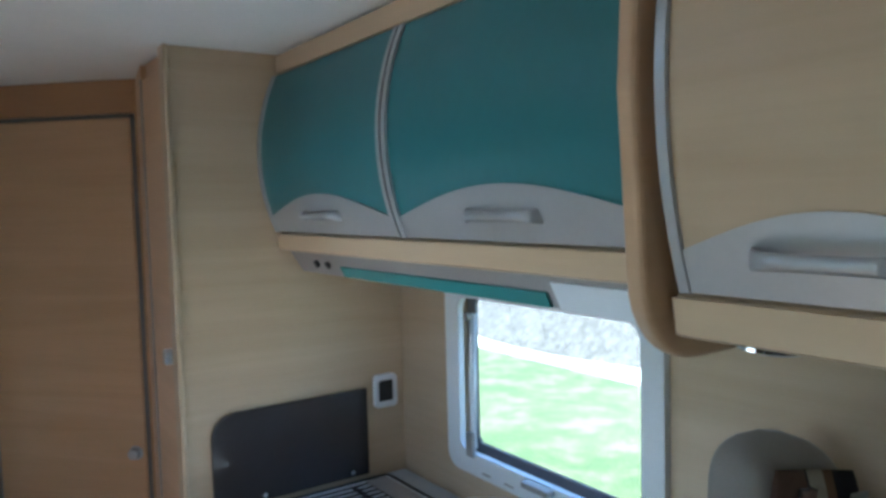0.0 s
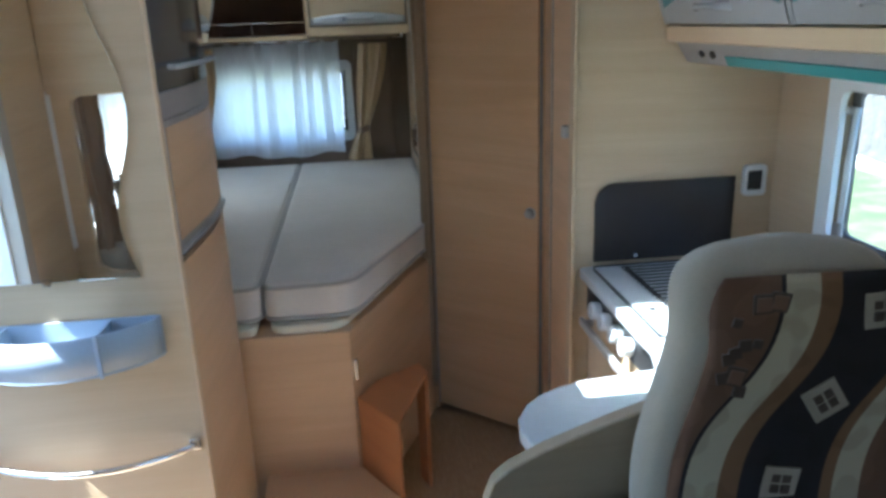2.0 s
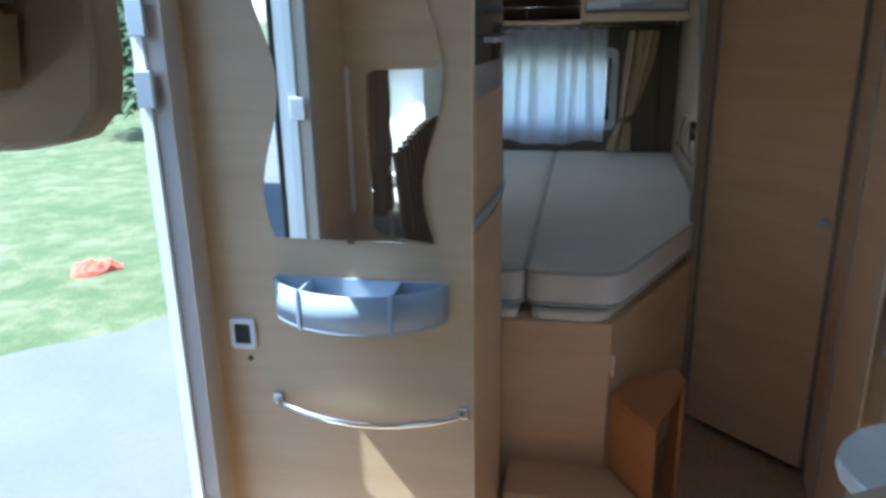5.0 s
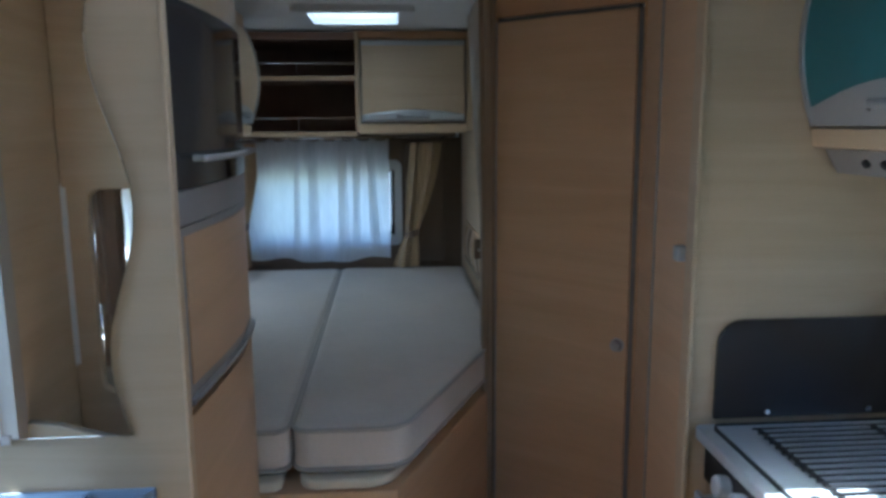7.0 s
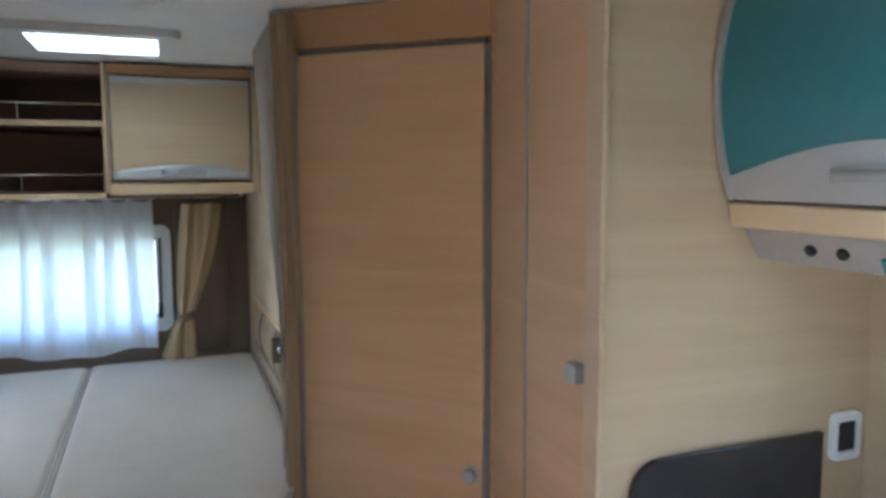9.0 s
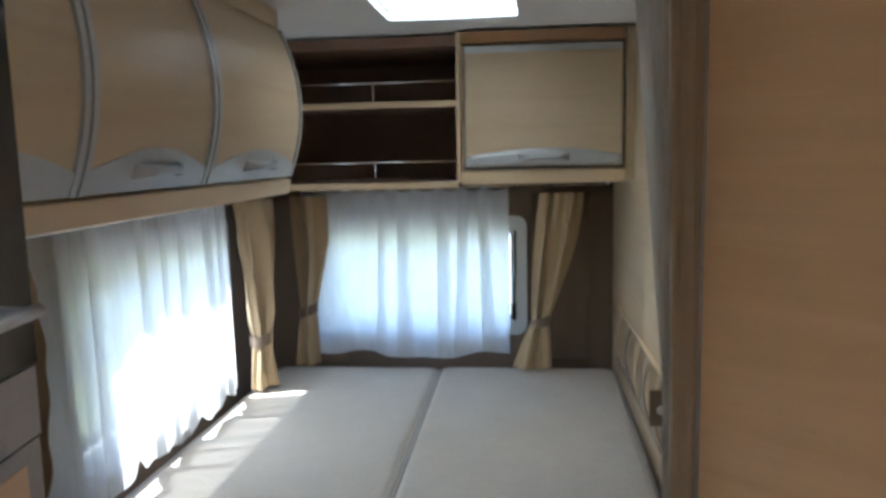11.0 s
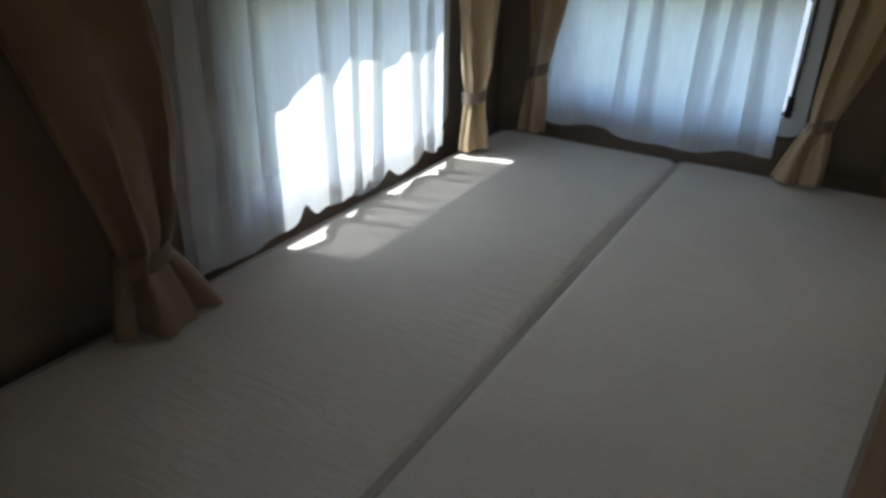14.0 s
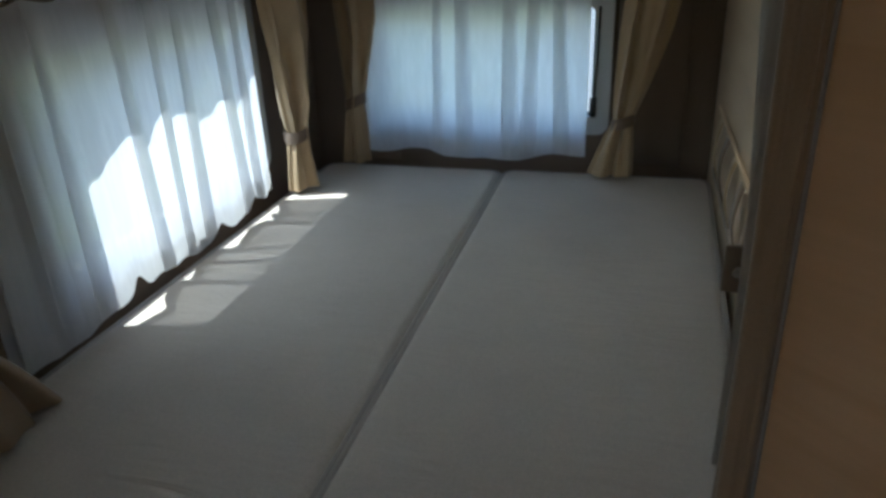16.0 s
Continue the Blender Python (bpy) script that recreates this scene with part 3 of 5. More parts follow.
def rear_locker():
    r = tagged(empty("rear_locker", (-0.08, 3.86, 1.525)), "pale wood rear wall locker with metal handle strip", "overhead locker", "lockers")
    y0 = 3.568
    box("body", -0.308, 0.170, y0 + 0.012, YR - 0.002, 1.525, 1.962, PALE, 0.002, r)
    box("ledge", -0.309, 0.1705, y0 - 0.004, y0 + 0.011, 1.515, 1.556, LEDGE, 0.003, r)
    box("side_board", 0.1715, 0.1985, y0 - 0.002, YR - 0.003, 1.522, 1.962, PALE, 0.002, r)
    box("side_board", -0.321, -0.3095, y0 - 0.004, YR - 0.002, 1.522, 1.963, LEDGE, 0.003, r)
    box("cornice", -0.308, 0.170, y0 - 0.003, y0 + 0.011, 1.925, 1.961, BEECH_EDGE, 0.002, r)
    box("dark_gap", -0.301, 0.1695, y0 + 0.006, y0 + 0.0118, 1.560, 1.923, GREYTRIM, 0, r)
    d = empty("door", Vector((-0.056, y0, 1.566)) - Vector(r.location)); d.parent = r
    box("panel", -0.296, 0.163, y0 - 0.010, y0 + 0.0055, 1.566, 1.918, PALE, 0.004, d)
    sheet("metal_strip", lambda s, t: (-0.294 + 0.455 * s, y0 - 0.0135, 1.568 + (0.03 + 0.022 * math.sin(math.pi * s)) * t), 20, 3, 0.003, ALU, d, (-0.056, y0 - 0.012, 1.568))
    box("top_strip", -0.294, 0.161, y0 - 0.0135, y0 - 0.0105, 1.897, 1.9165, ALU, 0.001, d)
    handle("handle", -0.066, 1.592, YR - y0 + 0.014, rear, d, 0.15)


rear_locker()


def open_shelf():
    s = tagged(empty("open_shelf", (-0.72, 3.85, 1.505)), "empty dark-lined open shelf with wood edges and thin rails", "shelf")
    x0, x1, y0 = -1.115, -0.322, 3.60
    box("bottom_board", x0, x1, y0, YR - 0.002, 1.505, 1.522, SHELF_IN, 0.001, s)
    box("front_edge", x0, x1, y0 - 0.014, y0 - 0.0005, 1.503, 1.524, LEDGE, 0.003, s)
    box("back", x0, x1, YR - 0.014, YR - 0.003, 1.5225, 1.96, SHELF_IN, 0, s)
    box("middle_board", x0, x1, y0 + 0.012, YR - 0.0145, 1.752, 1.767, SHELF_IN, 0.001, s)
    box("front_edge", x0, x1, y0 - 0.002, y0 + 0.0115, 1.750, 1.769, LEDGE, 0.003, s)
    box("lining", x1 - 0.008, x1 - 0.0005, y0 + 0.014, YR - 0.0145, 1.523, 1.749, SHELF_IN, 0, s)
    box("top_lining", x0, x1, y0 + 0.014, YR - 0.0145, 1.93, 1.962, SHELF_IN, 0, s)
    for z in (1.585, 1.825):
        tube("rail", [(x0 + 0.2, y0 + 0.006, z), (x1 - 0.001, y0 + 0.006, z)], 0.0025, CHROME, s)
        tube("rail_post", [(-0.58, y0 + 0.006, z), (-0.58, y0 + 0.006, z - 0.062 if z < 1.7 else z - 0.057)], 0.002, CHROME, s)


open_shelf()


# ---- bed ----
def bed():
    base = tagged(empty("bed_base", (-0.4, 3.0, 0)), "fixed wooden bed base with pale beech front and angled side", "bed base")
    foot = [(-1.1, 1.895), (-0.175, 1.895), (0.165, 2.62), (0.195, 2.66), (0.195, YR - 0.005), (-1.1, YR - 0.005)]
    prism("body", foot, 0.0, 0.6746, BEECH, "z", 0.003, base)
    disc("latch", (-0.130, 2.012, 0.56), (0.9, -0.42, 0), 0.022, 0.014, STEEL, base)
    box("latch_plate", -0.172, -0.158, 1.91, 1.935, 0.50, 0.57, STEEL, 0.003, base)
    disc("latch", (-0.02, 2.245, 0.56), (0.9, -0.42, 0), 0.010, 0.016, STEEL, base)

    def mattress(name, label, pts, z0, z1):
        m = tagged(empty(name, (sum(p[0] for p in pts) / len(pts), sum(p[1] for p in pts) / len(pts), z0)), label, "mattress", "mattress halves")
        bm = bmesh.new()
        bot = [bm.verts.new((x, y, z0)) for x, y in pts]
        f = bm.faces.new(bot)
        ext = bmesh.ops.extrude_face_region(bm, geom=[f])
        bmesh.ops.translate(bm, verts=[v for v in ext["geom"] if isinstance(v, bmesh.types.BMVert)], vec=(0, 0, z1 - z0))
        bmesh.ops.bevel(bm, geom=[e for e in bm.edges if abs(e.verts[0].co.z - e.verts[1].co.z) < 1e-5], offset=0.022, segments=4, affect="EDGES", profile=0.5)
        finish(bm, "cover", MATT, m, True, (m.location.x, m.location.y, z0))
        for z in (z1 - 0.010, z0 + 0.012):
            tube("piping", [(x, y, z) for x, y in pts], 0.0065, PIPING, m, True, 6)
        return m

    def corner(c, r, a0, a1, n=7):
        return [(c[0] + r * math.cos(radians(a0 + (a1 - a0) * k / n)), c[1] + r * math.sin(radians(a0 + (a1 - a0) * k / n))) for k in range(n + 1)]
    lx = -1.078
    lpts = corner((lx + 0.04, 1.98), 0.04, 180, 270) + corner((-0.480, 1.98), 0.04, 270, 360) + corner((-0.482, 3.955), 0.04, 0, 90) + corner((lx + 0.075, 3.955), 0.04, 90, 180)
    rpts = corner((-0.386, 1.985), 0.045, 180, 270) + corner((-0.215, 2.03), 0.09, 270, 332) + corner((0.05, 2.68), 0.12, 332, 358) + corner((0.155, 3.965), 0.04, 0, 90) + corner((-0.393, 3.965), 0.04, 90, 180)
    mattress("mattress", "cream fabric mattress half along the window wall", lpts, 0.702, 0.824)
    mattress("mattress", "cream fabric mattress half with a cut front corner", rpts, 0.702, 0.824)
    for nm, tray in (("slat_board", [(-1.03, 1.903), (-0.47, 1.903), (-0.455, 1.92), (-0.455, 3.99), (-1.03, 3.99)]),
                     ("slat_board", corner((-0.365, 1.955), 0.05, 180, 270) + corner((-0.252, 1.99), 0.085, 270, 332) + [(0.155, 2.68), (0.16, 3.99), (-0.415, 3.99)])):
        tagged(prism(nm, tray, 0.675, 0.7015, CREAM, "z", 0.006), "cream rounded board under the mattress half", "bed board", "mattress boards")
    st = tagged(empty("bedside_step", (-0.27, 1.8, 0)), "low beech step in front of the bed base", "step")
    prism("step_box", [(-0.47, 1.709), (-0.054, 1.709), (-0.168, 1.893), (-0.47, 1.893)], 0.0, 0.197, BEECH, "z", 0.003, st)
    sb = tagged(empty("corner_box", (0.0, 1.9, 0)), "orange wood veneer wedge box standing beside the bed", "step box")
    a, b = (-0.05, 1.708), (0.070, 2.03)
    prism("top_board", [a, b, (0.045, 2.10), (-0.10, 2.0), (-0.166, 1.893)], 0.433, 0.449, ORANGE, "z", 0.002, sb)
    prism("side_board", [a, (-0.166, 1.893), (-0.153, 1.898), (-0.042, 1.72)], 0.1975, 0.4325, ORANGE, "z", 0.001, sb)
    prism("side_board", [(-0.037, 1.7265), (-0.0375, 1.741), (-0.133, 1.898), (-0.149, 1.899)], 0.0, 0.197, ORANGE, "z", 0.0, sb)
    prism("back_board", [(0.070, 2.03), (0.045, 2.10), (0.034, 2.094), (0.058, 2.026)], 0.0, 0.4325, ORANGE, "z", 0.001, sb)


bed()


# ---- windows ----
def tinted(name, col, gloss=0.06):
    """Smoked acrylic sheet: lets tinted light through and mirrors a little."""
    m, n, l, p = material(name)
    c, g, x = n.new("ShaderNodeBsdfTransparent"), n.new("ShaderNodeBsdfGlossy"), n.new("ShaderNodeMixShader")
    c.inputs[0].default_value = (*col, 1)
    g.inputs["Roughness"].default_value = 0.05
    x.inputs[0].default_value = gloss
    l.new(c.outputs[0], x.inputs[1]); l.new(g.outputs[0], x.inputs[2])
    l.new(x.outputs[0], n["Material Output"].inputs[0])
    return m


TINTED = tinted("smoked_acrylic", (0.72, 0.73, 0.74))


def open_pane(w, u0, u1, z0, z1, at, outward, tilt):
    """A pane hinged along its top edge and swung out, held by two stays."""
    co, si, h = math.cos(radians(tilt)), math.sin(radians(tilt)), z1 - z0 + 0.03
    at += outward * 0.045
    place = lambda s, v: (at + outward * h * si * (1 - v), u0 - 0.02 + (u1 - u0 + 0.04) * s, z1 + 0.015 - h * co * (1 - v))
    sheet("pane", place, 6, 6, 0.004, TINTED, w, place(0.5, 1), False)
    for s in (0.0, 1.0):
        tube("pane_edge", [place(s, 0), place(s, 0.5), place(s, 1)], 0.008, GREYTRIM, w)
    tube("pane_edge", [place(0, 0), place(0.5, 0), place(1, 0)], 0.008, GREYTRIM, w)
    for s, u in ((0.03, u0 + 0.02), (0.97, u1 - 0.02)):
        tube("stay_rod", [place(s, 0.12), (at - outward * 0.02, u, z0 + 0.05)], 0.005, BLACK, w)


def window(name, label, axis, u0, u1, z0, z1, at, outward, frame_mat=WHITEPLASTIC, inside=0.03, r=0.04, tilt=0):
    """An acrylic hinged window: inner frame round the opening, pane set outside with a rim."""
    w = tagged(new(name), label, "window", kind="structure")
    w.location = {"x": (at, (u0 + u1) / 2, z0), "y": ((u0 + u1) / 2, at, z0)}[axis]
    s = outward
    o, i = rounded(u0 - inside, u1 + inside, z0 - inside, z1 + inside, r), rounded(u0 + 0.022, u1 - 0.022, z0 + 0.022, z1 - 0.022, r * 0.8)
    ring("frame", o, i, at - s * 0.016, at + s * 0.001, frame_mat, axis, w)
    ring("rim", rounded(u0 + 0.001, u1 - 0.001, z0 + 0.001, z1 - 0.001, 0.01), rounded(u0 + 0.03, u1 - 0.03, z0 + 0.03, z1 - 0.03, 0.02), at + s * 0.03, at + s * 0.039, GREYTRIM, axis, w)
    if tilt:
        open_pane(w, u0, u1, z0, z1, at, s, tilt)
        return w
    p = prism("pane", rounded(u0 + 0.004, u1 - 0.004, z0 + 0.004, z1 - 0.004, 0.02), min(at + s * 0.042, at + s * 0.046), max(at + s * 0.042, at + s * 0.046), PANE, axis, 0, w)
    p.visible_shadow = False
    return w


window("window_1", "kitchen side window with white plastic frame", "x", *KWIN, XR, 1)
window("window_2", "bedroom side window with white frame behind net curtain", "x", *LWIN, XL, -1, tilt=32)
window("window_3", "rear window with white frame behind net curtain", "y", *RWIN, YR, 1)
window("window_4", "lounge side window with white frame", "x", *FWIN, XL, -1)
rw = bpy.data.objects["window_3"]
tube("stay_rod", [(-0.158, YR - 0.018, 1.32), (-0.160, YR - 0.02, 1.15), (-0.166, YR - 0.02, 1.0)], 0.004, BLACK, rw)
box("stay_lock", -0.176, -0.156, YR - 0.034, YR - 0.018, 0.985, 1.05, BLACK, 0.004, rw)
kw = bpy.data.objects["window_1"]
for y, nm in ((1.43, "stay"),):
    tube("stay_arm", [(1.063, y, 1.02), (1.067, y + 0.004, 1.20), (1.071, y, 1.34)], 0.009, WHITEPLASTIC, kw)
    box("stay_foot", 1.048, 1.059, y - 0.015, y + 0.013, 1.0, 1.06, EDGE, 0.004, kw)
    disc("stay_knob", (1.052, y, 1.335), (1, 0, 0), 0.01, 0.014, EDGE, kw)
box("catch", 1.035, 1.058, 1.15, 1.23, 0.992, 1.006, EDGE, 0.003, kw)
for y in (1.0, 1.1, 1.28, 1.36):
    box("vent_slot", 1.0565, 1.0588, y, y + 0.03, 0.968, 0.973, EDGE, 0, kw)


# ---- kitchen ----
def kitchen():
    k = tagged(empty("kitchen_unit", (0.8, 1.3, 0)), "pale wood kitchen unit with grey worktop and rounded end", "kitchen unit")
    box("body", 0.545, XR - 0.004, 0.80, 1.760, 0.0, 0.845, PALE, 0.003, k)
    top = [(XR - 0.003, 1.762), (0.51, 1.762), (0.50, 1.75), (0.50, 1.22)]
    top += [(0.47, 1.11)] + [(0.36 + 0.22 * math.cos(radians(a)), 0.93 + 0.165 * math.sin(radians(a))) for a in range(90, 271, 15)] + [(XR - 0.003, 0.78)]
    prism("worktop", top, 0.846, 0.874, WORKTOP, "z", 0.004, k)
    cup = [(0.36 + 0.175 * math.cos(radians(a)), 0.935 + 0.13 * math.sin(radians(a))) for a in range(90, 271, 15)] + [(0.5445, 0.81), (0.5445, 1.06)]
    prism("rounded_end", cup, 0.0, 0.845, PALE, "z", 0.003, k)
    f = empty("oven_front", Vector((0.53, 1.48, 0.1)) - Vector(k.location)); f.parent = k
    box("knob_panel", 0.522, 0.5445, 1.26, 1.745, 0.752, 0.8455, BLACK, 0.002, f)
    box("oven_glass", 0.528, 0.5445, 1.26, 1.745, 0.30, 0.750, PALE, 0.003, f)
    box("oven_handle", 0.492, 0.506, 1.28, 1.725, 0.712, 0.735, ALU, 0.005, f, 3)
    for y in (1.30, 1.70):
        box("handle_foot", 0.5065, 0.5275, y - 0.008, y + 0.008, 0.716, 0.731, ALU, 0.002, f)
    for i in range(4):
        y = 1.385 + 0.08 * i
        disc("knob", (0.507, y, 0.792), (-1, 0, 0.12), 0.024, 0.030, HOBSTEEL, f, bevel=0.006)
    box("lower_door", 0.530, 0.5445, 1.26, 1.745, 0.06, 0.29, PALE, 0.003, f)

    h = tagged(empty("hob", (0.77, 1.48, 0.874)), "stainless steel gas hob with slatted grate", "hob")
    box("tray", 0.535, 1.0, 1.24, 1.735, 0.8745, 0.880, HOBSTEEL, 0.002, h)
    ring("rim", rounded(0.531, 1.004, 1.236, 1.739, 0.02), rounded(0.5345, 1.0005, 1.2395, 1.7355, 0.018), 0.8745, 0.884, BLACK, "z", h)
    for i in range(18):
        y = 1.268 + i * 0.0245
        box("grate_bar", 0.60, 0.915, y, y + 0.0055, 0.8885, 0.893, BLACK, 0.002, h)
    for x in (0.62, 0.88):
        box("grate_rail", x - 0.004, x + 0.004, 1.262, 1.70, 0.8805, 0.888, BLACK, 0.001, h)
    disc("screw", (0.575, 1.40, 0.882), (0, 0, 1), 0.010, 0.004, BLACK, h)
    box("grey_end", 0.925, 0.985, 1.26, 1.72, 0.8805, 0.886, EDGE, 0.002, h)

    s = tagged(empty("splash_panel", (0.75, 1.757, 0.88)), "smoked glass splash panel with one rounded corner", "splash panel")
    prism("glass", rounded(0.543, 0.955, 0.889, 1.118, 0.06, 8, (0, 0, 0, 1)), 1.752, 1.7635, BLACKGLASS, "y", 0.001, s)
    for x in (0.665, 0.905):
        disc("screw", (x, 1.7495, 0.903), (0, -1, 0), 0.007, 0.004, CHROME, s)
    o = tagged(empty("wall_socket", (1.02, 1.757, 1.08)), "square white wall socket with dark centre", "socket", "sockets")
    ring("plate", rounded(0.980, 1.048, 1.058, 1.146, 0.012), rounded(0.991, 1.037, 1.073, 1.131, 0.006), 1.752, 1.7645, WHITEPLASTIC, "y", o)
    box("insert", 0.9915, 1.0365, 1.7555, 1.7645, 1.0735, 1.1305, BLACK, 0.001, o)


kitchen()


# ---- entrance side ----
def entrance_panel():
    wall("wall_entrance_panel", "y", 1.33, 1.352, XL, -0.504, 0, CEIL, [], PALE)
    e = box("trim_panel_edge", -0.5035, -0.498, 1.328, 1.352, 0, CEIL - 0.001, LEDGE, 0.002)
    tagged(e, kind="structure")
    # wavy mirror
    L, R = [], []
    for k in range(25):
        z = 1.082 + (1.93 - 1.082) * k / 24
        L.append((-0.940 + 0.025 * math.cos(13.1 * (z - 1.42)), z))
        R.append((-0.581 + 0.025 * math.cos(13.3 * (z - 1.435)), z))
    m = tagged(empty("wall_mirror", (-0.78, 1.328, 1.09)), "tall wall mirror with wavy sides", "mirror")
    prism("mirror_glass", L + R[::-1], 1.322, 1.3292, MIRROR, "y", 0.0008, m)
    for x in (-0.77,):
        box("clip", x - 0.008, x + 0.008, 1.3195, 1.3215, 1.074, 1.089, CHROME, 0.001, m)
    # curved organiser tray
    t = tagged(empty("wall_organiser", (-0.765, 1.328, 0.90)), "grey-blue plastic wall tray with three compartments", "organiser")
    x0, x1, dep = -0.957, -0.556, 0.105
    arc = lambda s: (x0 + (x1 - x0) * s, 1.328 - dep * math.sin(math.pi * s) ** 0.62 - 0.012)
    sheet("front", lambda s, v: (*arc(s), 0.909 + 0.083 * v), 28, 2, 0.004, GREYPLASTIC, t, (-0.765, 1.25, 0.905))
    prism("base", [(x0, 1.329)] + [arc(k / 24) for k in range(25)] + [(x1, 1.329)], 0.904, 0.910, GREYPLASTIC, "z", 0, t)
    box("back", x0, x1, 1.3245, 1.3288, 0.9105, 0.992, GREYPLASTIC, 0.001, t)
    for s in (0.22, 0.74):
        p = arc(s)
        box("divider", p[0] - 0.002, p[0] + 0.002, p[1], 1.324, 0.9105, 0.989, GREYPLASTIC, 0.0005, t)
        box("rib", p[0] - 0.004, p[0] + 0.004, p[1] - 0.006, p[1] - 0.0005, 0.901, 0.995, GREYPLASTIC, 0.001, t)
    # grab bar
    g = tagged(empty("grab_bar", (-0.77, 1.328, 0.67)), "bowed chrome grab bar on the panel", "grab bar")
    tube("bar", [(-0.975 + 0.452 * k / 20, 1.325 - 0.05 * math.sin(math.pi * k / 20) ** 0.5, 0.675 - 0.022 * math.sin(math.pi * k / 20)) for k in range(21)], 0.008, CHROME, g)
    for x in (-0.975, -0.523):
        box("foot", x - 0.012, x + 0.012, 1.318, 1.3295, 0.662, 0.690, STEEL, 0.003, g)
    s = tagged(empty("light_switch", (-1.07, 1.328, 0.81)), "square white light switch with dark rocker", "switch", "sockets")
    ring("plate", rounded(-1.081, -1.019, 0.802, 0.879, 0.01), rounded(-1.071, -1.030, 0.815, 0.866, 0.005), 1.319, 1.3292, WHITEPLASTIC, "y", s)
    box("rocker", -1.0705, -1.0305, 1.3215, 1.3292, 0.8155, 0.8655, BLACK, 0.001, s)
    h = disc("screw_cap", (-1.04, 1.3285, 0.775), (0, -1, 0), 0.006, 0.003, BLACK)
    tagged(h, "small dark screw hole cap in the panel", "cap")
    v = tagged(empty("air_outlet", (-0.655, 1.328, 0.085)), "small round cream air outlet low on the panel", "vent")
    ro = [(-0.655 + 0.033 * math.cos(a), 0.115 + 0.026 * math.sin(a)) for a in [2 * math.pi * k / 20 for k in range(20)]]
    ri = [(-0.655 + 0.024 * math.cos(a), 0.115 + 0.018 * math.sin(a)) for a in [2 * math.pi * k / 20 for k in range(20)]]
    ring("rim", ro, ri, 1.323, 1.3293, LEDGE, "y", v)
    prism("hole", ri, 1.327, 1.3293, BLACK, "y", 0, v)


entrance_panel()


def fridge_tower():
    f = tagged(empty("fridge_tower", (-0.8, 1.55, 0)), "tall fridge unit with beech doors and dark oven on top", "fridge")
    y0, y1, x1 = 1.358, 1.862, -0.532
    box("body", XL + 0.004, x1, y0, y1, 0.0, CEIL - 0.003, BEECH, 0.002, f)
    box("far_side", XL + 0.004, x1, y1 + 0.0005, y1 + 0.02, 0.0, CEIL - 0.003, PALE, 0.002, f)
    bulge = lambda s: 0.022 + 0.035 * math.sin(math.pi * (0.15 + 0.75 * s)) * (0.35 + s * 0.65)
    def front(name, z0, z1, lift, mat, inset=0.0, parent=f, thick=0.010):
        sf = lambda dx: (lambda s, v: (x1 + bulge(s) + lift + dx, y0 + inset + (y1 - y0 - 2 * inset) * s, z0 + (z1 - z0) * v))
        return shell(name, sf(0), sf(-thick), 16, 2, mat, parent, (x1, (y0 + y1) / 2, z0))
    front("lower_door", 0.10, 1.09, 0.0, BEECH)
    front("upper_door_frame", 1.1225, 1.395, 0.0, EDGE)
    front("upper_door", 1.14, 1.381, 0.004, BEECH, 0.022)
    front("door_grip", 1.092, 1.114, -0.012, BLACK)
    front("grip_strip", 1.1145, 1.122, 0.010, ALU)
    front("control_panel", 1.398, 1.452, 0.002, EDGE)
    front("oven_glass", 1.455, 1.742, 0.004, BLACKGLASS)
    front("top_door", 1.746, 1.955, 0.0, PALE)
    front("plinth", 0.0, 0.095, -0.02, GREYTRIM)
    tube("oven_handle", [(x1 + 0.066 + 0.016 * math.sin(math.pi * k / 10), y0 + 0.03 + 0.44 * k / 10, 1.502) for k in range(11)], 0.0055, ALU, f)
    for y in (y0 + 0.05, y1 - 0.05):
        box("handle_post", x1 + 0.045, x1 + 0.068, y - 0.005, y + 0.005, 1.497, 1.507, ALU, 0.001, f)
    box("edge_strip", x1 + 0.003, x1 + 0.024, y0 - 0.004, y0 + 0.0, 0.0, 1.96, GREYTRIM, 0, f)


fridge_tower()


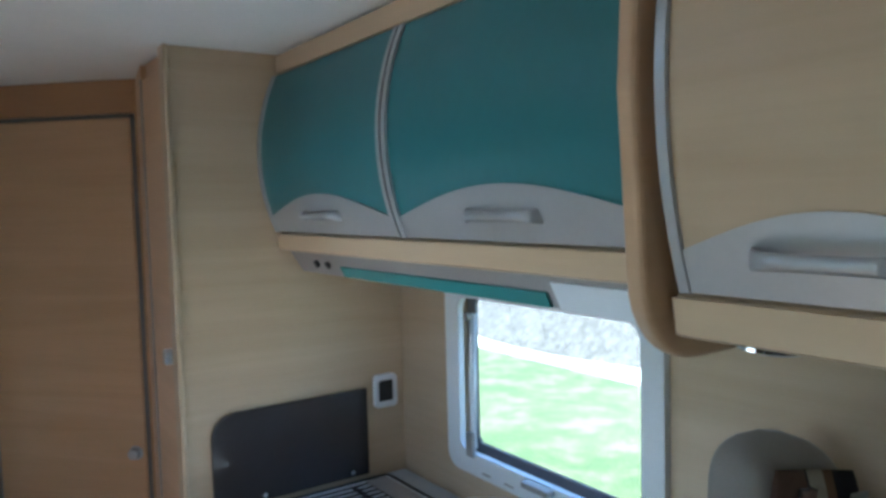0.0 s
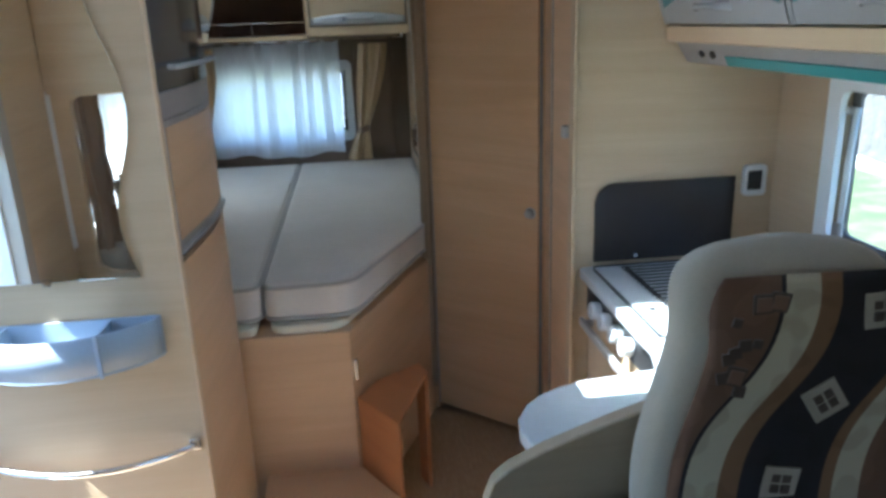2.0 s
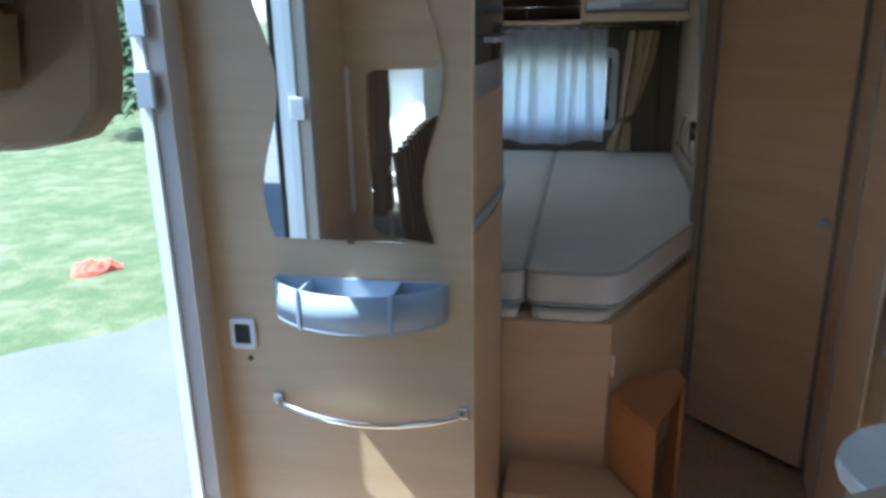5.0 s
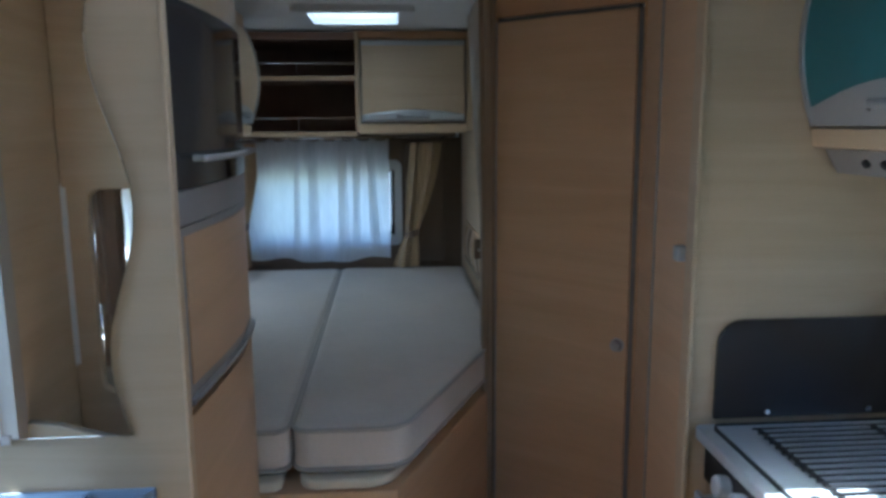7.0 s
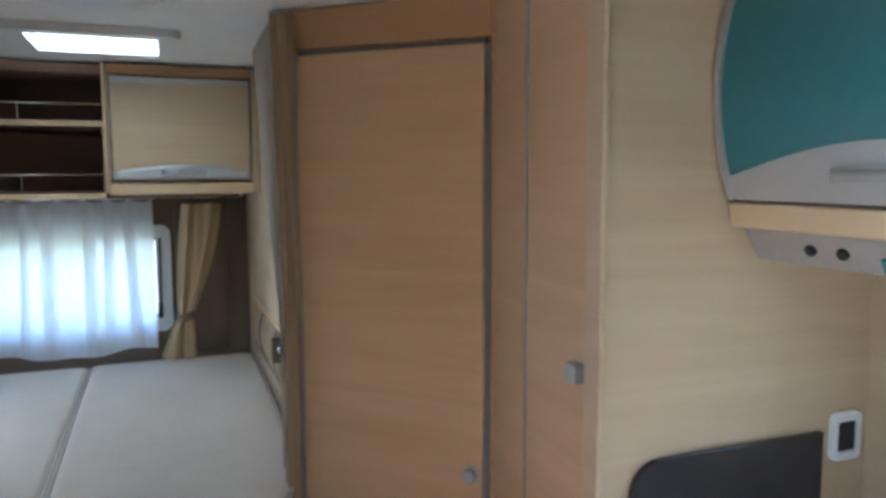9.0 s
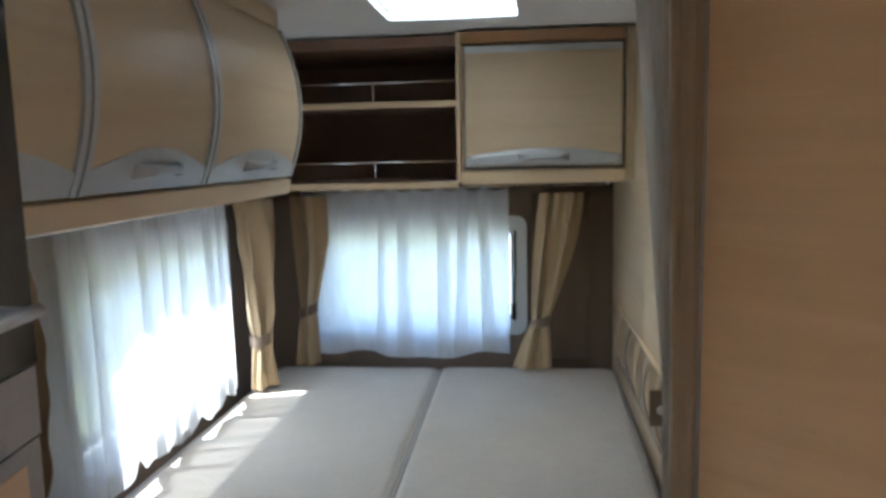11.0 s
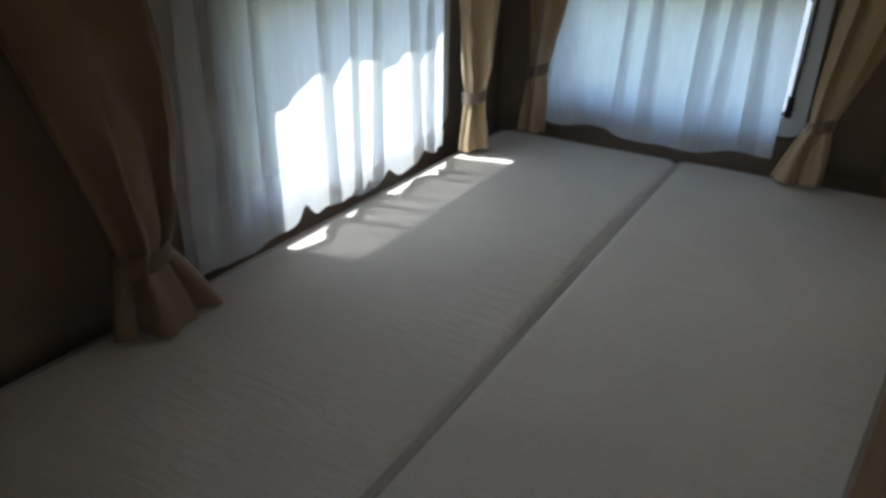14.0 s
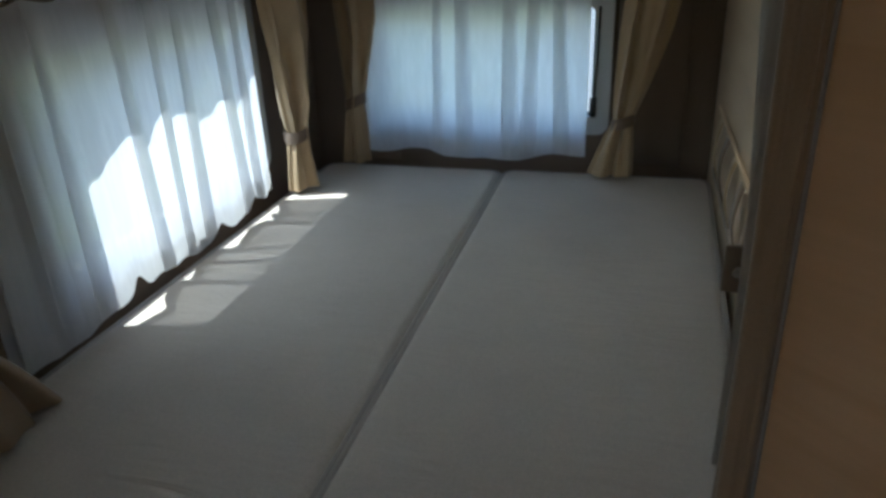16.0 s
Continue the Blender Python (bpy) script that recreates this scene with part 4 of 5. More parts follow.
def entrance():
    d = tagged(new("door_2_frame"), "white entrance door frame with metal lock plates", "door frame", kind="structure")
    d.location = (XL, 0.95, 0)
    o, i = rounded(DOOR[0] - 0.035, DOOR[1] + 0.035, -0.02, DOOR[3] + 0.035, 0.09, 6, (0, 0, 1, 1)), rounded(DOOR[0] + 0.02, DOOR[1] - 0.02, 0.004, DOOR[3] - 0.02, 0.07, 6, (0, 0, 1, 1))
    ring("trim", o, i, XL - 0.034, XL + 0.006, FRAMEGREY, "x", d)
    ring("outer_edge", [(a, b) for a, b in o], rounded(DOOR[0] + 0.03, DOOR[1] - 0.03, 0.004, DOOR[3] - 0.03, 0.07, 6, (0, 0, 1, 1)), XL - 0.06, XL - 0.0345, WHITEPLASTIC, "x", d)
    for z in (0.16, 0.36, 1.38, 1.52):
        box("lock_plate", XL - 0.055, XL - 0.015, DOOR[1] - 0.046, DOOR[1] - 0.0305, z, z + 0.075, STEEL, 0.003, d)
    for z in (0.5, 1.25):
        box("hinge", XL - 0.05, XL - 0.004, DOOR[0] + 0.0305, DOOR[0] + 0.044, z, z + 0.07, WHITEPLASTIC, 0.003, d)
    leaf = tagged(empty("entrance_door", (XL - 0.1, DOOR[0] - 0.3, 0)), "white entrance door with dark seal, swung wide open outside", "door")
    prism("leaf", rounded(DOOR[0] - 0.60, DOOR[0] - 0.02, 0.0, DOOR[3], 0.08), XL - 0.10, XL - 0.065, SHELL, "x", 0.004, leaf)
    prism("seal", rounded(DOOR[0] - 0.58, DOOR[0] - 0.0185, 0.02, DOOR[3] - 0.02, 0.07), XL - 0.116, XL - 0.101, BLACK, "x", 0.003, leaf)
    for z in (0.86, 1.46):
        box("hinge_arm", XL - 0.066, XL - 0.052, DOOR[0] - 0.03, DOOR[0] + 0.012, z, z + 0.08, STEEL, 0.003, leaf)
    leaf.matrix_basis = Matrix.Translation((XL - 0.06, DOOR[0], 0)) @ Matrix.Rotation(radians(-24), 4, "Z") @ Matrix.Translation((-XL + 0.06, -DOOR[0], 0)) @ leaf.matrix_basis
    step = tagged(box("entrance_sill", XL - 0.08, XL + 0.02, DOOR[0] - 0.02, DOOR[1] + 0.02, -0.012, 0.003, ALU, 0.002), "aluminium sill of the entrance door", "sill")


entrance()


# ---- curtains ----
def net_curtain(name, label, put, u0, u1, z0, z1, bunches, amp, seed, lean=0.0, gaps=()):
    """A thin net on a rail: loose waves, and here and there a pleat where the cloth doubles back over itself."""
    rnd = random.Random(seed)
    ph = [rnd.uniform(0, 6.28) for _ in range(6)]
    pleats = [(c, rnd.uniform(0.022, 0.05), rnd.uniform(-0.03, 0.03)) for c in bunches]
    def strip(v):
        """The cloth's run (along, out) at one height: forward, back over a pleat, and forward again."""
        knots = [(u0, 0.0)]
        for c, w, tilt in pleats:
            c, w = c + tilt * (1 - v), w * (1.15 - 0.45 * v)
            knots += [(c + w / 2, 0.0), (c - w / 2, 0.009), (c + w * 0.7, 0.017)]
        return knots + [(u1, 0.0)]
    n = 300
    base = strip(0.5)
    run = [0.0]
    for a, b in zip(base, base[1:]):
        run.append(run[-1] + abs(b[0] - a[0]) + 0.004)
    def f(s, v):
        d, k = s * run[-1], strip(v)
        i = min(len(run) - 2, max(j for j in range(len(run)) if run[j] <= d + 1e-9))
        t = (d - run[i]) / (run[i + 1] - run[i])
        t2 = t * t * (3 - 2 * t) * 0.5 + t * 0.5
        u = k[i][0] + (k[i + 1][0] - k[i][0]) * t2
        o = k[i][1] + (k[i + 1][1] - k[i][1]) * t
        o += amp * (0.6 * math.sin(13 * u + ph[0]) + 0.35 * math.sin(31 * u + ph[1] + 1.3 * v) + 0.12 * math.sin(70 * u + ph[2])) * (1 - 0.35 * v)
        hem = (0.010 * math.sin(11 * u + ph[4]) + 0.006 * math.sin(29 * u + ph[1])) * (1 - v)
        hem += sum(0.036 * math.exp(-((u - g) / 0.03) ** 2) for g in gaps) * max(0.0, 1 - 2.5 * v)
        top = -0.010 * abs(math.sin(math.pi * 9 * (u - u0) / (u1 - u0))) * v           # sagging between the gliders
        return put(u, o + lean * (1 - v), z0 + hem + top + (z1 - z0) * v)
    c = sheet(name, f, n, 12, 0, NET, None, put((u0 + u1) / 2, 0, z0))
    # hem: the folded double edge
    sheet("hem", lambda s, v: Vector(f(s, 0.0 + 0.085 * v)) + Vector(put(0, 0.0015, 0)) - Vector(put(0, 0, 0)), n, 2, 0, NET, c, put((u0 + u1) / 2, 0, z0))
    return tagged(c, label, "net curtain", "net curtains")


rcur = lambda u, o, z: (u, 4.015 - o, z)
lcur = lambda u, o, z: (-1.068 + o, u, z)
net_curtain("net_curtain", "white net curtain hanging over the rear window", rcur, -0.945, -0.18, 0.866, 1.485, (-0.90, -0.645, -0.57, -0.42, -0.345, -0.28), 0.016, 3)
net_curtain("net_curtain", "white net curtain over the sunny side window", lcur, 2.60, 3.605, 0.856, 1.478, (2.66, 2.74, 2.83, 3.03, 3.17, 3.25, 3.40, 3.50), 0.014, 8, 0.014, (2.93, 3.27, 3.45))


def rail(name, a, b, label):
    r = tagged(empty(name, a), label, "curtain rail", "curtain rails")
    tube("rod", [a, b], 0.004, CHROME, r)
    va, vb = Vector(a), Vector(b)
    for k in range(9):
        p = va.lerp(vb, (k + 0.5) / 9)
        ringpts = [(p.x + (0.008 * math.cos(t) if abs(va.x - vb.x) < 0.01 else 0), p.y + (0 if abs(va.x - vb.x) < 0.01 else 0.008 * math.cos(t)), p.z + 0.008 * math.sin(t)) for t in [6.283 * i / 10 for i in range(10)]]
        tube("glider", ringpts, 0.0016, BLACK, r, True, 5)
    for p in (va, vb):
        box("bracket", p.x - 0.006, p.x + 0.006, p.y - 0.006, p.y + 0.006, p.z, p.z + 0.028, WHITEPLASTIC, 0.001, r)


rail("curtain_rail", (-1.0, 4.01, 1.489), (0.17, 4.01, 1.489), "thin metal curtain rail under the rear locker")
rail("curtain_rail", (-1.06, 2.42, 1.484), (-1.06, 3.78, 1.484), "thin metal curtain rail under the side locker")


def tied_drape(name, label, centre, along, z0, z1, z_tie, top_w, tie_w, foot_w, shift_top, shift_foot, mat=DRAPE, depth=0.03, seed=1, drift=0.3):
    """A drape gathered by a band: full at the top, narrow at the band, flaring below it."""
    rnd = random.Random(seed)
    ph = rnd.uniform(0, 6)
    ax, ay = along
    root = tagged(empty(name, (centre[0], centre[1], z0)), label, "curtain", "tied drapes")
    def prof(z):
        if z >= z_tie:
            s = (z - z_tie) / (z1 - z_tie)
            e = s ** 0.62 * (1 + 0.25 * math.sin(math.pi * s))
            return tie_w + (top_w - tie_w) * e, shift_top * s ** 1.2 + 0.25 * top_w * math.sin(math.pi * s) * drift
        s = (z_tie - z) / (z_tie - z0)
        return tie_w + (foot_w - tie_w) * s ** 0.7, shift_foot * s
    def f(s, v):
        z = z0 + (z1 - z0) * v
        w, sh = prof(z)
        a = 2 * math.pi * s
        crush = 0.35 * noise.noise((3.0 * math.cos(a) + seed, 3.0 * math.sin(a), 9.0 * v))
        fold = 1 + 0.5 * math.sin(5 * a + ph + 2.2 * v) + 0.25 * math.sin(9 * a + 5 * v) + crush
        bulge = 1 + 0.25 * math.exp(-((z - z_tie - 0.08) / 0.06) ** 2)
        p, q = 0.5 * w * (math.cos(a) + 0.10 * math.sin(6 * a + ph - 3 * v)) + sh, depth * (0.55 + 0.45 * w / top_w) * math.sin(a) * fold * bulge
        return (centre[0] + ax * p - ay * q, centre[1] + ay * p + ax * q, z)
    sheet("cloth", f, 96, 36, 0, mat, root, (centre[0], centre[1], z0))
    def band(s, v):
        a = 2 * math.pi * s
        z = z_tie - 0.018 + 0.036 * v + 0.012 * math.cos(a)
        p, q = (0.5 * tie_w + 0.010) * math.cos(a), (depth * 0.85 + 0.012) * math.sin(a)
        return (centre[0] + ax * p - ay * q, centre[1] + ay * p + ax * q, z)
    sheet("tie_band", band, 32, 3, 0, DRAPE_BROWN, root, (centre[0], centre[1], z_tie))
    return root


tied_drape("tied_drape", "cream drape tied back beside the rear window", (-0.068, 3.965), (1, 0), 0.836, 1.465, 1.005, 0.145, 0.05, 0.13, 0.075, -0.03, seed=2)
tied_drape("tied_drape", "cream drape tied back in the rear corner", (-1.01, 3.70), (0.25, 1), 0.836, 1.470, 1.01, 0.17, 0.055, 0.11, -0.01, 0.01, seed=3)
tied_drape("tied_drape", "cream drape tied back on the rear corner rail", (-0.93, 3.99), (1, 0.1), 0.836, 1.465, 1.04, 0.13, 0.05, 0.09, 0.02, -0.01, seed=4)
# a cream drape too: its darker cloth paints in the shade at this end
tied_drape("tied_drape", "cream drape tied back at the bed foot, shade coloured in", (-1.01, 2.465), (0.15, 1), 0.836, 1.47, 0.98, 0.22, 0.08, 0.20, -0.06, 0.03, DRAPE_TAN_AND_SHADED, seed=5, depth=0.045)


def brown_panel(name, x0, x1, y, z0, z1):
    c = sheet(name, lambda s, v: (x0 + (x1 - x0) * s, y + 0.004 * math.sin(12 * s), z0 + (z1 - z0) * v), 24, 4, 0.006, DRAPE_BROWN, None, ((x0 + x1) / 2, y, z0))
    return tagged(c, "plain brown cloth side panel beside the window", "curtain")


brown_panel("side_cloth", -0.10, 0.11, 4.075, 0.84, 1.46)
brown_panel("side_cloth", -0.97, -0.80, 4.045, 0.83, 0.885)


def room_curtain():
    """The dividing curtain: hung from the ceiling beside the bed, caught at a strap, with a thick rolled front edge."""
    def f(s, v):
        z = 0.70 + (1.955 - 0.70) * v
        k = max(0.0, (z - 1.13) / 0.825)
        low = max(0.0, (1.13 - z) / 0.43)
        span = 0.045 + 0.40 * k ** 0.9 + 0.03 * low
        y = 2.655 + span * s + 0.01 * low
        x = 0.150 + 0.032 * math.sin(2 * math.pi * 8 * s) * (0.35 + 0.65 * k) + 0.006 * math.sin(47 * s) - 0.012 * (1 - k)
        return (x, y, z)
    c = sheet("room_curtain", f, 110, 24, 0, GREYCLOTH, None, (0.15, 2.7, 0.70))
    tagged(c, "grey-beige dividing curtain gathered beside the bed", "curtain")
    def roll(s, v):
        a = 2 * math.pi * s
        rr = 0.032 * (1 + 0.18 * math.sin(5 * a + 3 * v) + 0.1 * math.sin(9 * a)) * (0.72 + 0.28 * abs(v - 0.55) / 0.55)
        return (0.128 + rr * math.cos(a) * 0.85 + 0.010 * math.sin(3 * v), 2.575 + rr * 1.1 * math.sin(a), 0.12 + (1.955 - 0.12) * v)
    e = sheet("curtain_roll", roll, 40, 30, 0, DRAPE_TAN_AND_SHADED, None, (0.128, 2.575, 0.12))
    tagged(e, "tan rolled edge of the dividing curtain by the washroom", "curtain")
    b = tagged(empty("curtain_strap", (0.16, 2.7, 1.09)), "brown curtain strap with snap button on the wall", "strap")
    box("strap", 0.105, 0.198, 2.700, 2.708, 1.095, 1.165, DRAPE_BROWN, 0.003, b)
    disc("snap", (0.125, 2.698, 1.128), (0, -1, 0), 0.009, 0.004, CHROME, b)


room_curtain()


def wall_pocket():
    p = tagged(empty("wall_net_pocket", (0.19, 3.4, 1.0)), "low wall net pocket with brown straps beside the mattress", "wall pocket")
    box("top_bar", 0.188, 0.1985, 2.84, 3.86, 1.074, 1.086, LEDGE, 0.003, p)
    box("bottom_bar", 0.190, 0.1985, 2.84, 3.86, 0.895, 0.908, DRAPE_BROWN, 0.002, p)
    for k in range(6):
        y = 2.88 + 0.17 * k
        sheet("strap", lambda s, v, y=y: (0.193 - 0.016 * math.sin(math.pi * v), y + 0.05 * s, 0.908 + 0.166 * v), 2, 8, 0.003, DRAPE if k % 2 else DRAPE_BROWN, p, (0.19, y, 0.908))


wall_pocket()


# ---- ceiling things ----
def roof_hatch(name, h, label, milky=False):
    r = tagged(empty(name, ((h[0] + h[1]) / 2, (h[2] + h[3]) / 2, CEIL)), label, "roof hatch")
    m = 0.05
    ring("frame", rounded(h[0] - m, h[1] + m, h[2] - m, h[3] + m, 0.03), rounded(h[0] + 0.006, h[1] - 0.006, h[2] + 0.006, h[3] - 0.006, 0.012), CEIL - 0.022, CEIL - 0.001, WHITEPLASTIC, "z", r)
    ring("shaft", rounded(h[0] + 0.001, h[1] - 0.001, h[2] + 0.001, h[3] - 0.001, 0.01), rounded(h[0] + 0.01, h[1] - 0.01, h[2] + 0.01, h[3] - 0.01, 0.01), CEIL - 0.0008, CEIL + 0.085, WHITEPLASTIC, "z", r)
    d = prism("dome", rounded(h[0] - 0.01, h[1] + 0.01, h[2] - 0.01, h[3] + 0.01, 0.03), CEIL + 0.086, CEIL + 0.092, PANE, "z", 0, r)
    if milky:
        d.data.materials[0] = MILKY
    else:
        d.visible_shadow = False


roof_hatch("roof_hatch", HATCH, "white framed roof hatch letting in daylight", True)
roof_hatch("roof_hatch", SKYLIGHT, "white framed roof skylight")


def ceiling_lamp():
    c = tagged(empty("ceiling_lamp", (-0.265, 2.42, CEIL)), "round flat frosted ceiling lamp with grey rim, switched off", "ceiling lamp")
    disc("rim", (-0.265, 2.42, CEIL - 0.0145), (0, 0, 1), 0.145, 0.027, EDGE, c, 40, 0.006)
    bm = bmesh.new()
    bmesh.ops.create_uvsphere(bm, u_segments=36, v_segments=16, radius=1)
    bmesh.ops.delete(bm, geom=[v for v in bm.verts if v.co.z > 0.01], context="VERTS")
    bmesh.ops.scale(bm, verts=bm.verts, vec=(0.135, 0.135, 0.03))
    bmesh.ops.translate(bm, verts=bm.verts, vec=(-0.265, 2.42, CEIL - 0.0285))
    finish(bm, "diffuser", FROST, c, True, (-0.265, 2.42, CEIL - 0.04))


ceiling_lamp()
sp = tagged(empty("spot_lamp", (0.77, 0.487, 1.441)), "small chrome round spot lamp under the locker", "lamp")
disc("body", (0.77, 0.487, 1.4485), (0, 0, 1), 0.045, 0.020, CHROME, sp, 28, 0.006)
disc("lens", (0.77, 0.487, 1.437), (0, 0, 1), 0.030, 0.003, FROST, sp, 24)


# ---- lounge seats ----
def bench():
    b = tagged(empty("seat_bench", (0.6, 0.55, 0)), "beige wood-backed bench seat with padded cushion", "bench")
    pts = [(0.043, 0.0), (1.07, 0.0), (1.07, 1.11), (0.74, 1.105), (0.60, 1.085), (0.48, 1.055), (0.36, 1.022), (0.248, 0.988), (0.142, 0.95), (0.085, 0.922), (0.058, 0.900), (0.045, 0.865)]
    prism("back_board", pts, 0.745, 0.772, BOARD, "y", 0.004, b)
    box("base", 0.12, 1.07, 0.20, 0.744, 0.0, 0.68, PALE, 0.004, b)
    bm = bmesh.new()
    add_box(bm, 0.085, 1.065, 0.14, 0.735, 0.6805, 0.866, 0.05, 5)
    finish(bm, "cushion", SHADED_SEAT, b, True, (0.6, 0.45, 0.4))


bench()


SWAY = lambda z: 0.050 * math.tanh((z - 1.10) / 0.075) + 0.10 * (z - 1.10)      # sideways run of the stripes with height


def backrest():
    """A tall seat back: thick padded body with a waist, and a wavy striped cloth set into its front."""
    root = tagged(empty("high_seat_back", (0.44, 0.66, 0.865)), "tall beige padded seat back with striped brown cloth", "seat back", "seat backs")
    H = 0.418
    def width(t):
        w = 0.200 - 0.042 * min(1, t / 0.7) + 0.008 * math.sin(2 * math.pi * t)
        if t > 0.76:
            w *= max(0.0, 1 - ((t - 0.76) / 0.24) ** 3.4) ** (1 / 2.4)
        return max(w, 0.03)
    lean = lambda t: -0.02 + 0.055 * t + 0.012 * math.sin(2 * math.pi * t)
    def body(s, v):
        a = 2 * math.pi * s
        ca, sa = math.cos(a), math.sin(a)
        p = math.copysign(abs(ca) ** 0.5, ca) * width(v)
        q = math.copysign(abs(sa) ** 0.6, sa) * 0.052 * (1 if v < 0.77 else math.sqrt(max(0.06, 1 - ((v - 0.77) / 0.23) ** 2)))
        return (0.44 + p, 0.65 + lean(v) + q, 0.865 + H * v)
    bm = bmesh.new()
    nu, nv = 56, 48
    g = [[bm.verts.new(body(i / nu, j / nv)) for j in range(nv + 1)] for i in range(nu)]
    for i in range(nu):
        for j in range(nv):
            bm.faces.new((g[i][j], g[(i + 1) % nu][j], g[(i + 1) % nu][j + 1], g[i][j + 1]))
    bm.faces.new([g[i][nv] for i in range(nu)]); bm.faces.new([g[i][0] for i in range(nu)])
    finish(bm, "padding", SEAT, root, True, (0.44, 0.65, 0.865))
    front = lambda t: 0.65 + lean(t) - 0.0525
    def face(s, v):
        t = 0.02 + 0.90 * v
        z = 0.865 + H * t
        w = max(0.02, width(t) - 0.018)
        edge = 0.44 - w - 0.045 + SWAY(z)                         # the cloth's wavy seam on the aisle side
        x0 = max(0.44 - w + 0.010, min(edge, 0.44 + w - 0.1))
        return (x0 + (0.44 + w - x0) * s, front(t) - 0.009 * math.sin(math.pi * s) ** 0.4 * min(1, 12 * v, 12 * (1 - v)), z)
    sheet("striped_cloth", face, 24, 32, 0.004, STRIPES, root, (0.44, 0.58, 0.92))
    def tiles(nm, x, z, half, turn, mat, lift):
        """A small woven square, turned in the plane of the cloth."""
        c, s_ = math.cos(turn), math.sin(turn)
        y = front((z - 0.865) / H) - 0.0165 - lift
        pts = [(x + half * (a * c - b * s_), z + half * (a * s_ + b * c)) for a, b in ((-1, -1), (1, -1), (1, 1), (-1, 1))]
        prism(nm, pts, y, y + 0.003, mat, "y", 0, root)
    for z, turn in ((1.205, 0.08), (1.085, 0.55), (0.965, -0.15)):
        x = 0.44 + 0.044 + SWAY(z)
        tiles("cream_square", x, z, 0.024, turn, SEAT, 0)
        c, s_ = math.cos(turn), math.sin(turn)
        for a in (-1, 1):
            for b in (-1, 1):
                tiles("dark_square", x + 0.0075 * (a * c - b * s_), z + 0.0075 * (a * s_ + b * c), 0.0058, turn, DARKCLOTH, 0.002)
    rnd = random.Random(12)
    for k in range(26):
        z = rnd.uniform(0.90, 1.23)
        x = 0.44 - 0.118 + rnd.uniform(-0.03, 0.03) + SWAY(z)
        if x - 0.02 > face(0, ((z - 0.865) / H - 0.02) / 0.90)[0]:
            half = rnd.choice((0.006, 0.008, 0.013))
            turn = rnd.uniform(-0.3, 0.3)
            tiles("dark_square", x, z, half, turn, DARKCLOTH, 0)
            if half > 0.01:
                tiles("brown_square", x, z, half * 0.72, turn, WEAVE, 0.002)
    return root


bk = backrest()
bk.matrix_basis = pose(0.44, 0.66, 0.865, 0, 0, -3)
copy_thing(bk, pose(0.885, 0.60, 0.868, 0, 11, -8) @ Matrix.Diagonal((0.68, 1, 1.0, 1)))
bx = tagged(box("black_case", 0.635, 0.725, 0.60, 0.735, 0.865, 1.085, BLACK, 0.008), "black plastic case standing on the bench between seat backs", "case")

# lounge window curtain seen in the mirror, and seats across the aisle
net_curtain("net_curtain", "white net curtain over the lounge window", lambda u, o, z: (-1.065 + o, u, z), -0.80, 0.08, 0.95, 1.46, (-0.7, -0.55, -0.4, -0.25, -0.1), 0.012, 5)
tied_drape("tied_drape", "brown drape at the edge of the lounge window", (-1.03, 0.15), (0, 1), 0.7, 1.46, 1.0, 0.12, 0.08, 0.11, 0, 0, DRAPE_BROWN, 0.03, 6)
tied_drape("tied_drape", "brown drape tied against the wall by the lounge seat", (1.035, 0.40), (0, 1), 1.12, 1.44, 1.2, 0.10, 0.07, 0.09, 0, 0, DRAPE_BROWN, 0.025, 7)
sb_ = tagged(empty("side_bench", (-0.85, -0.3, 0)), "beige side bench seat with padded back beside the door", "bench")
box("base", XL + 0.005, -0.60, -1.0, 0.217, 0, 0.40, PALE, 0.004, sb_)
bm = bmesh.new(); add_box(bm, XL + 0.01, -0.58, -0.98, 0.21, 0.4005, 0.53, 0.035, 4)
finish(bm, "cushion", SEAT, sb_, True, (-0.85, -0.3, 0.4))
bm = bmesh.new(); add_box(bm, XL + 0.01, -0.97, -0.98, 0.21, 0.5305, 0.84, 0.035, 4)
finish(bm, "back", SEAT, sb_, True, (-1.05, -0.3, 0.53))


pl = sheet("pleated_cover", lambda s, v: (-0.955 + 0.02 * math.sin(2 * math.pi * 16 * s) + 0.05 * (1 - v), -0.95 + 1.15 * s, 0.56 + (0.50 + 0.06 * math.sin(3 * s)) * v), 200, 8, 0, DRAPE_BROWN, None, (-0.95, -0.3, 0.56))
tagged(pl, "dark brown pleated cloth over the side seat back", "seat cover")
dp = [(XL + 0.008, 0.0), (-0.50, 0.0), (-0.505, 0.53), (-0.55, 0.61), (-0.66, 0.69), (-0.83, 0.745), (-0.95, 0.775), (-1.03, 0.80), (XL + 0.008, 0.81)]
tagged(prism("door_side_board", dp, 0.552, 0.578, BOARD, "y", 0.004), "curved beige wood board between lounge seat and entrance", "partition board")


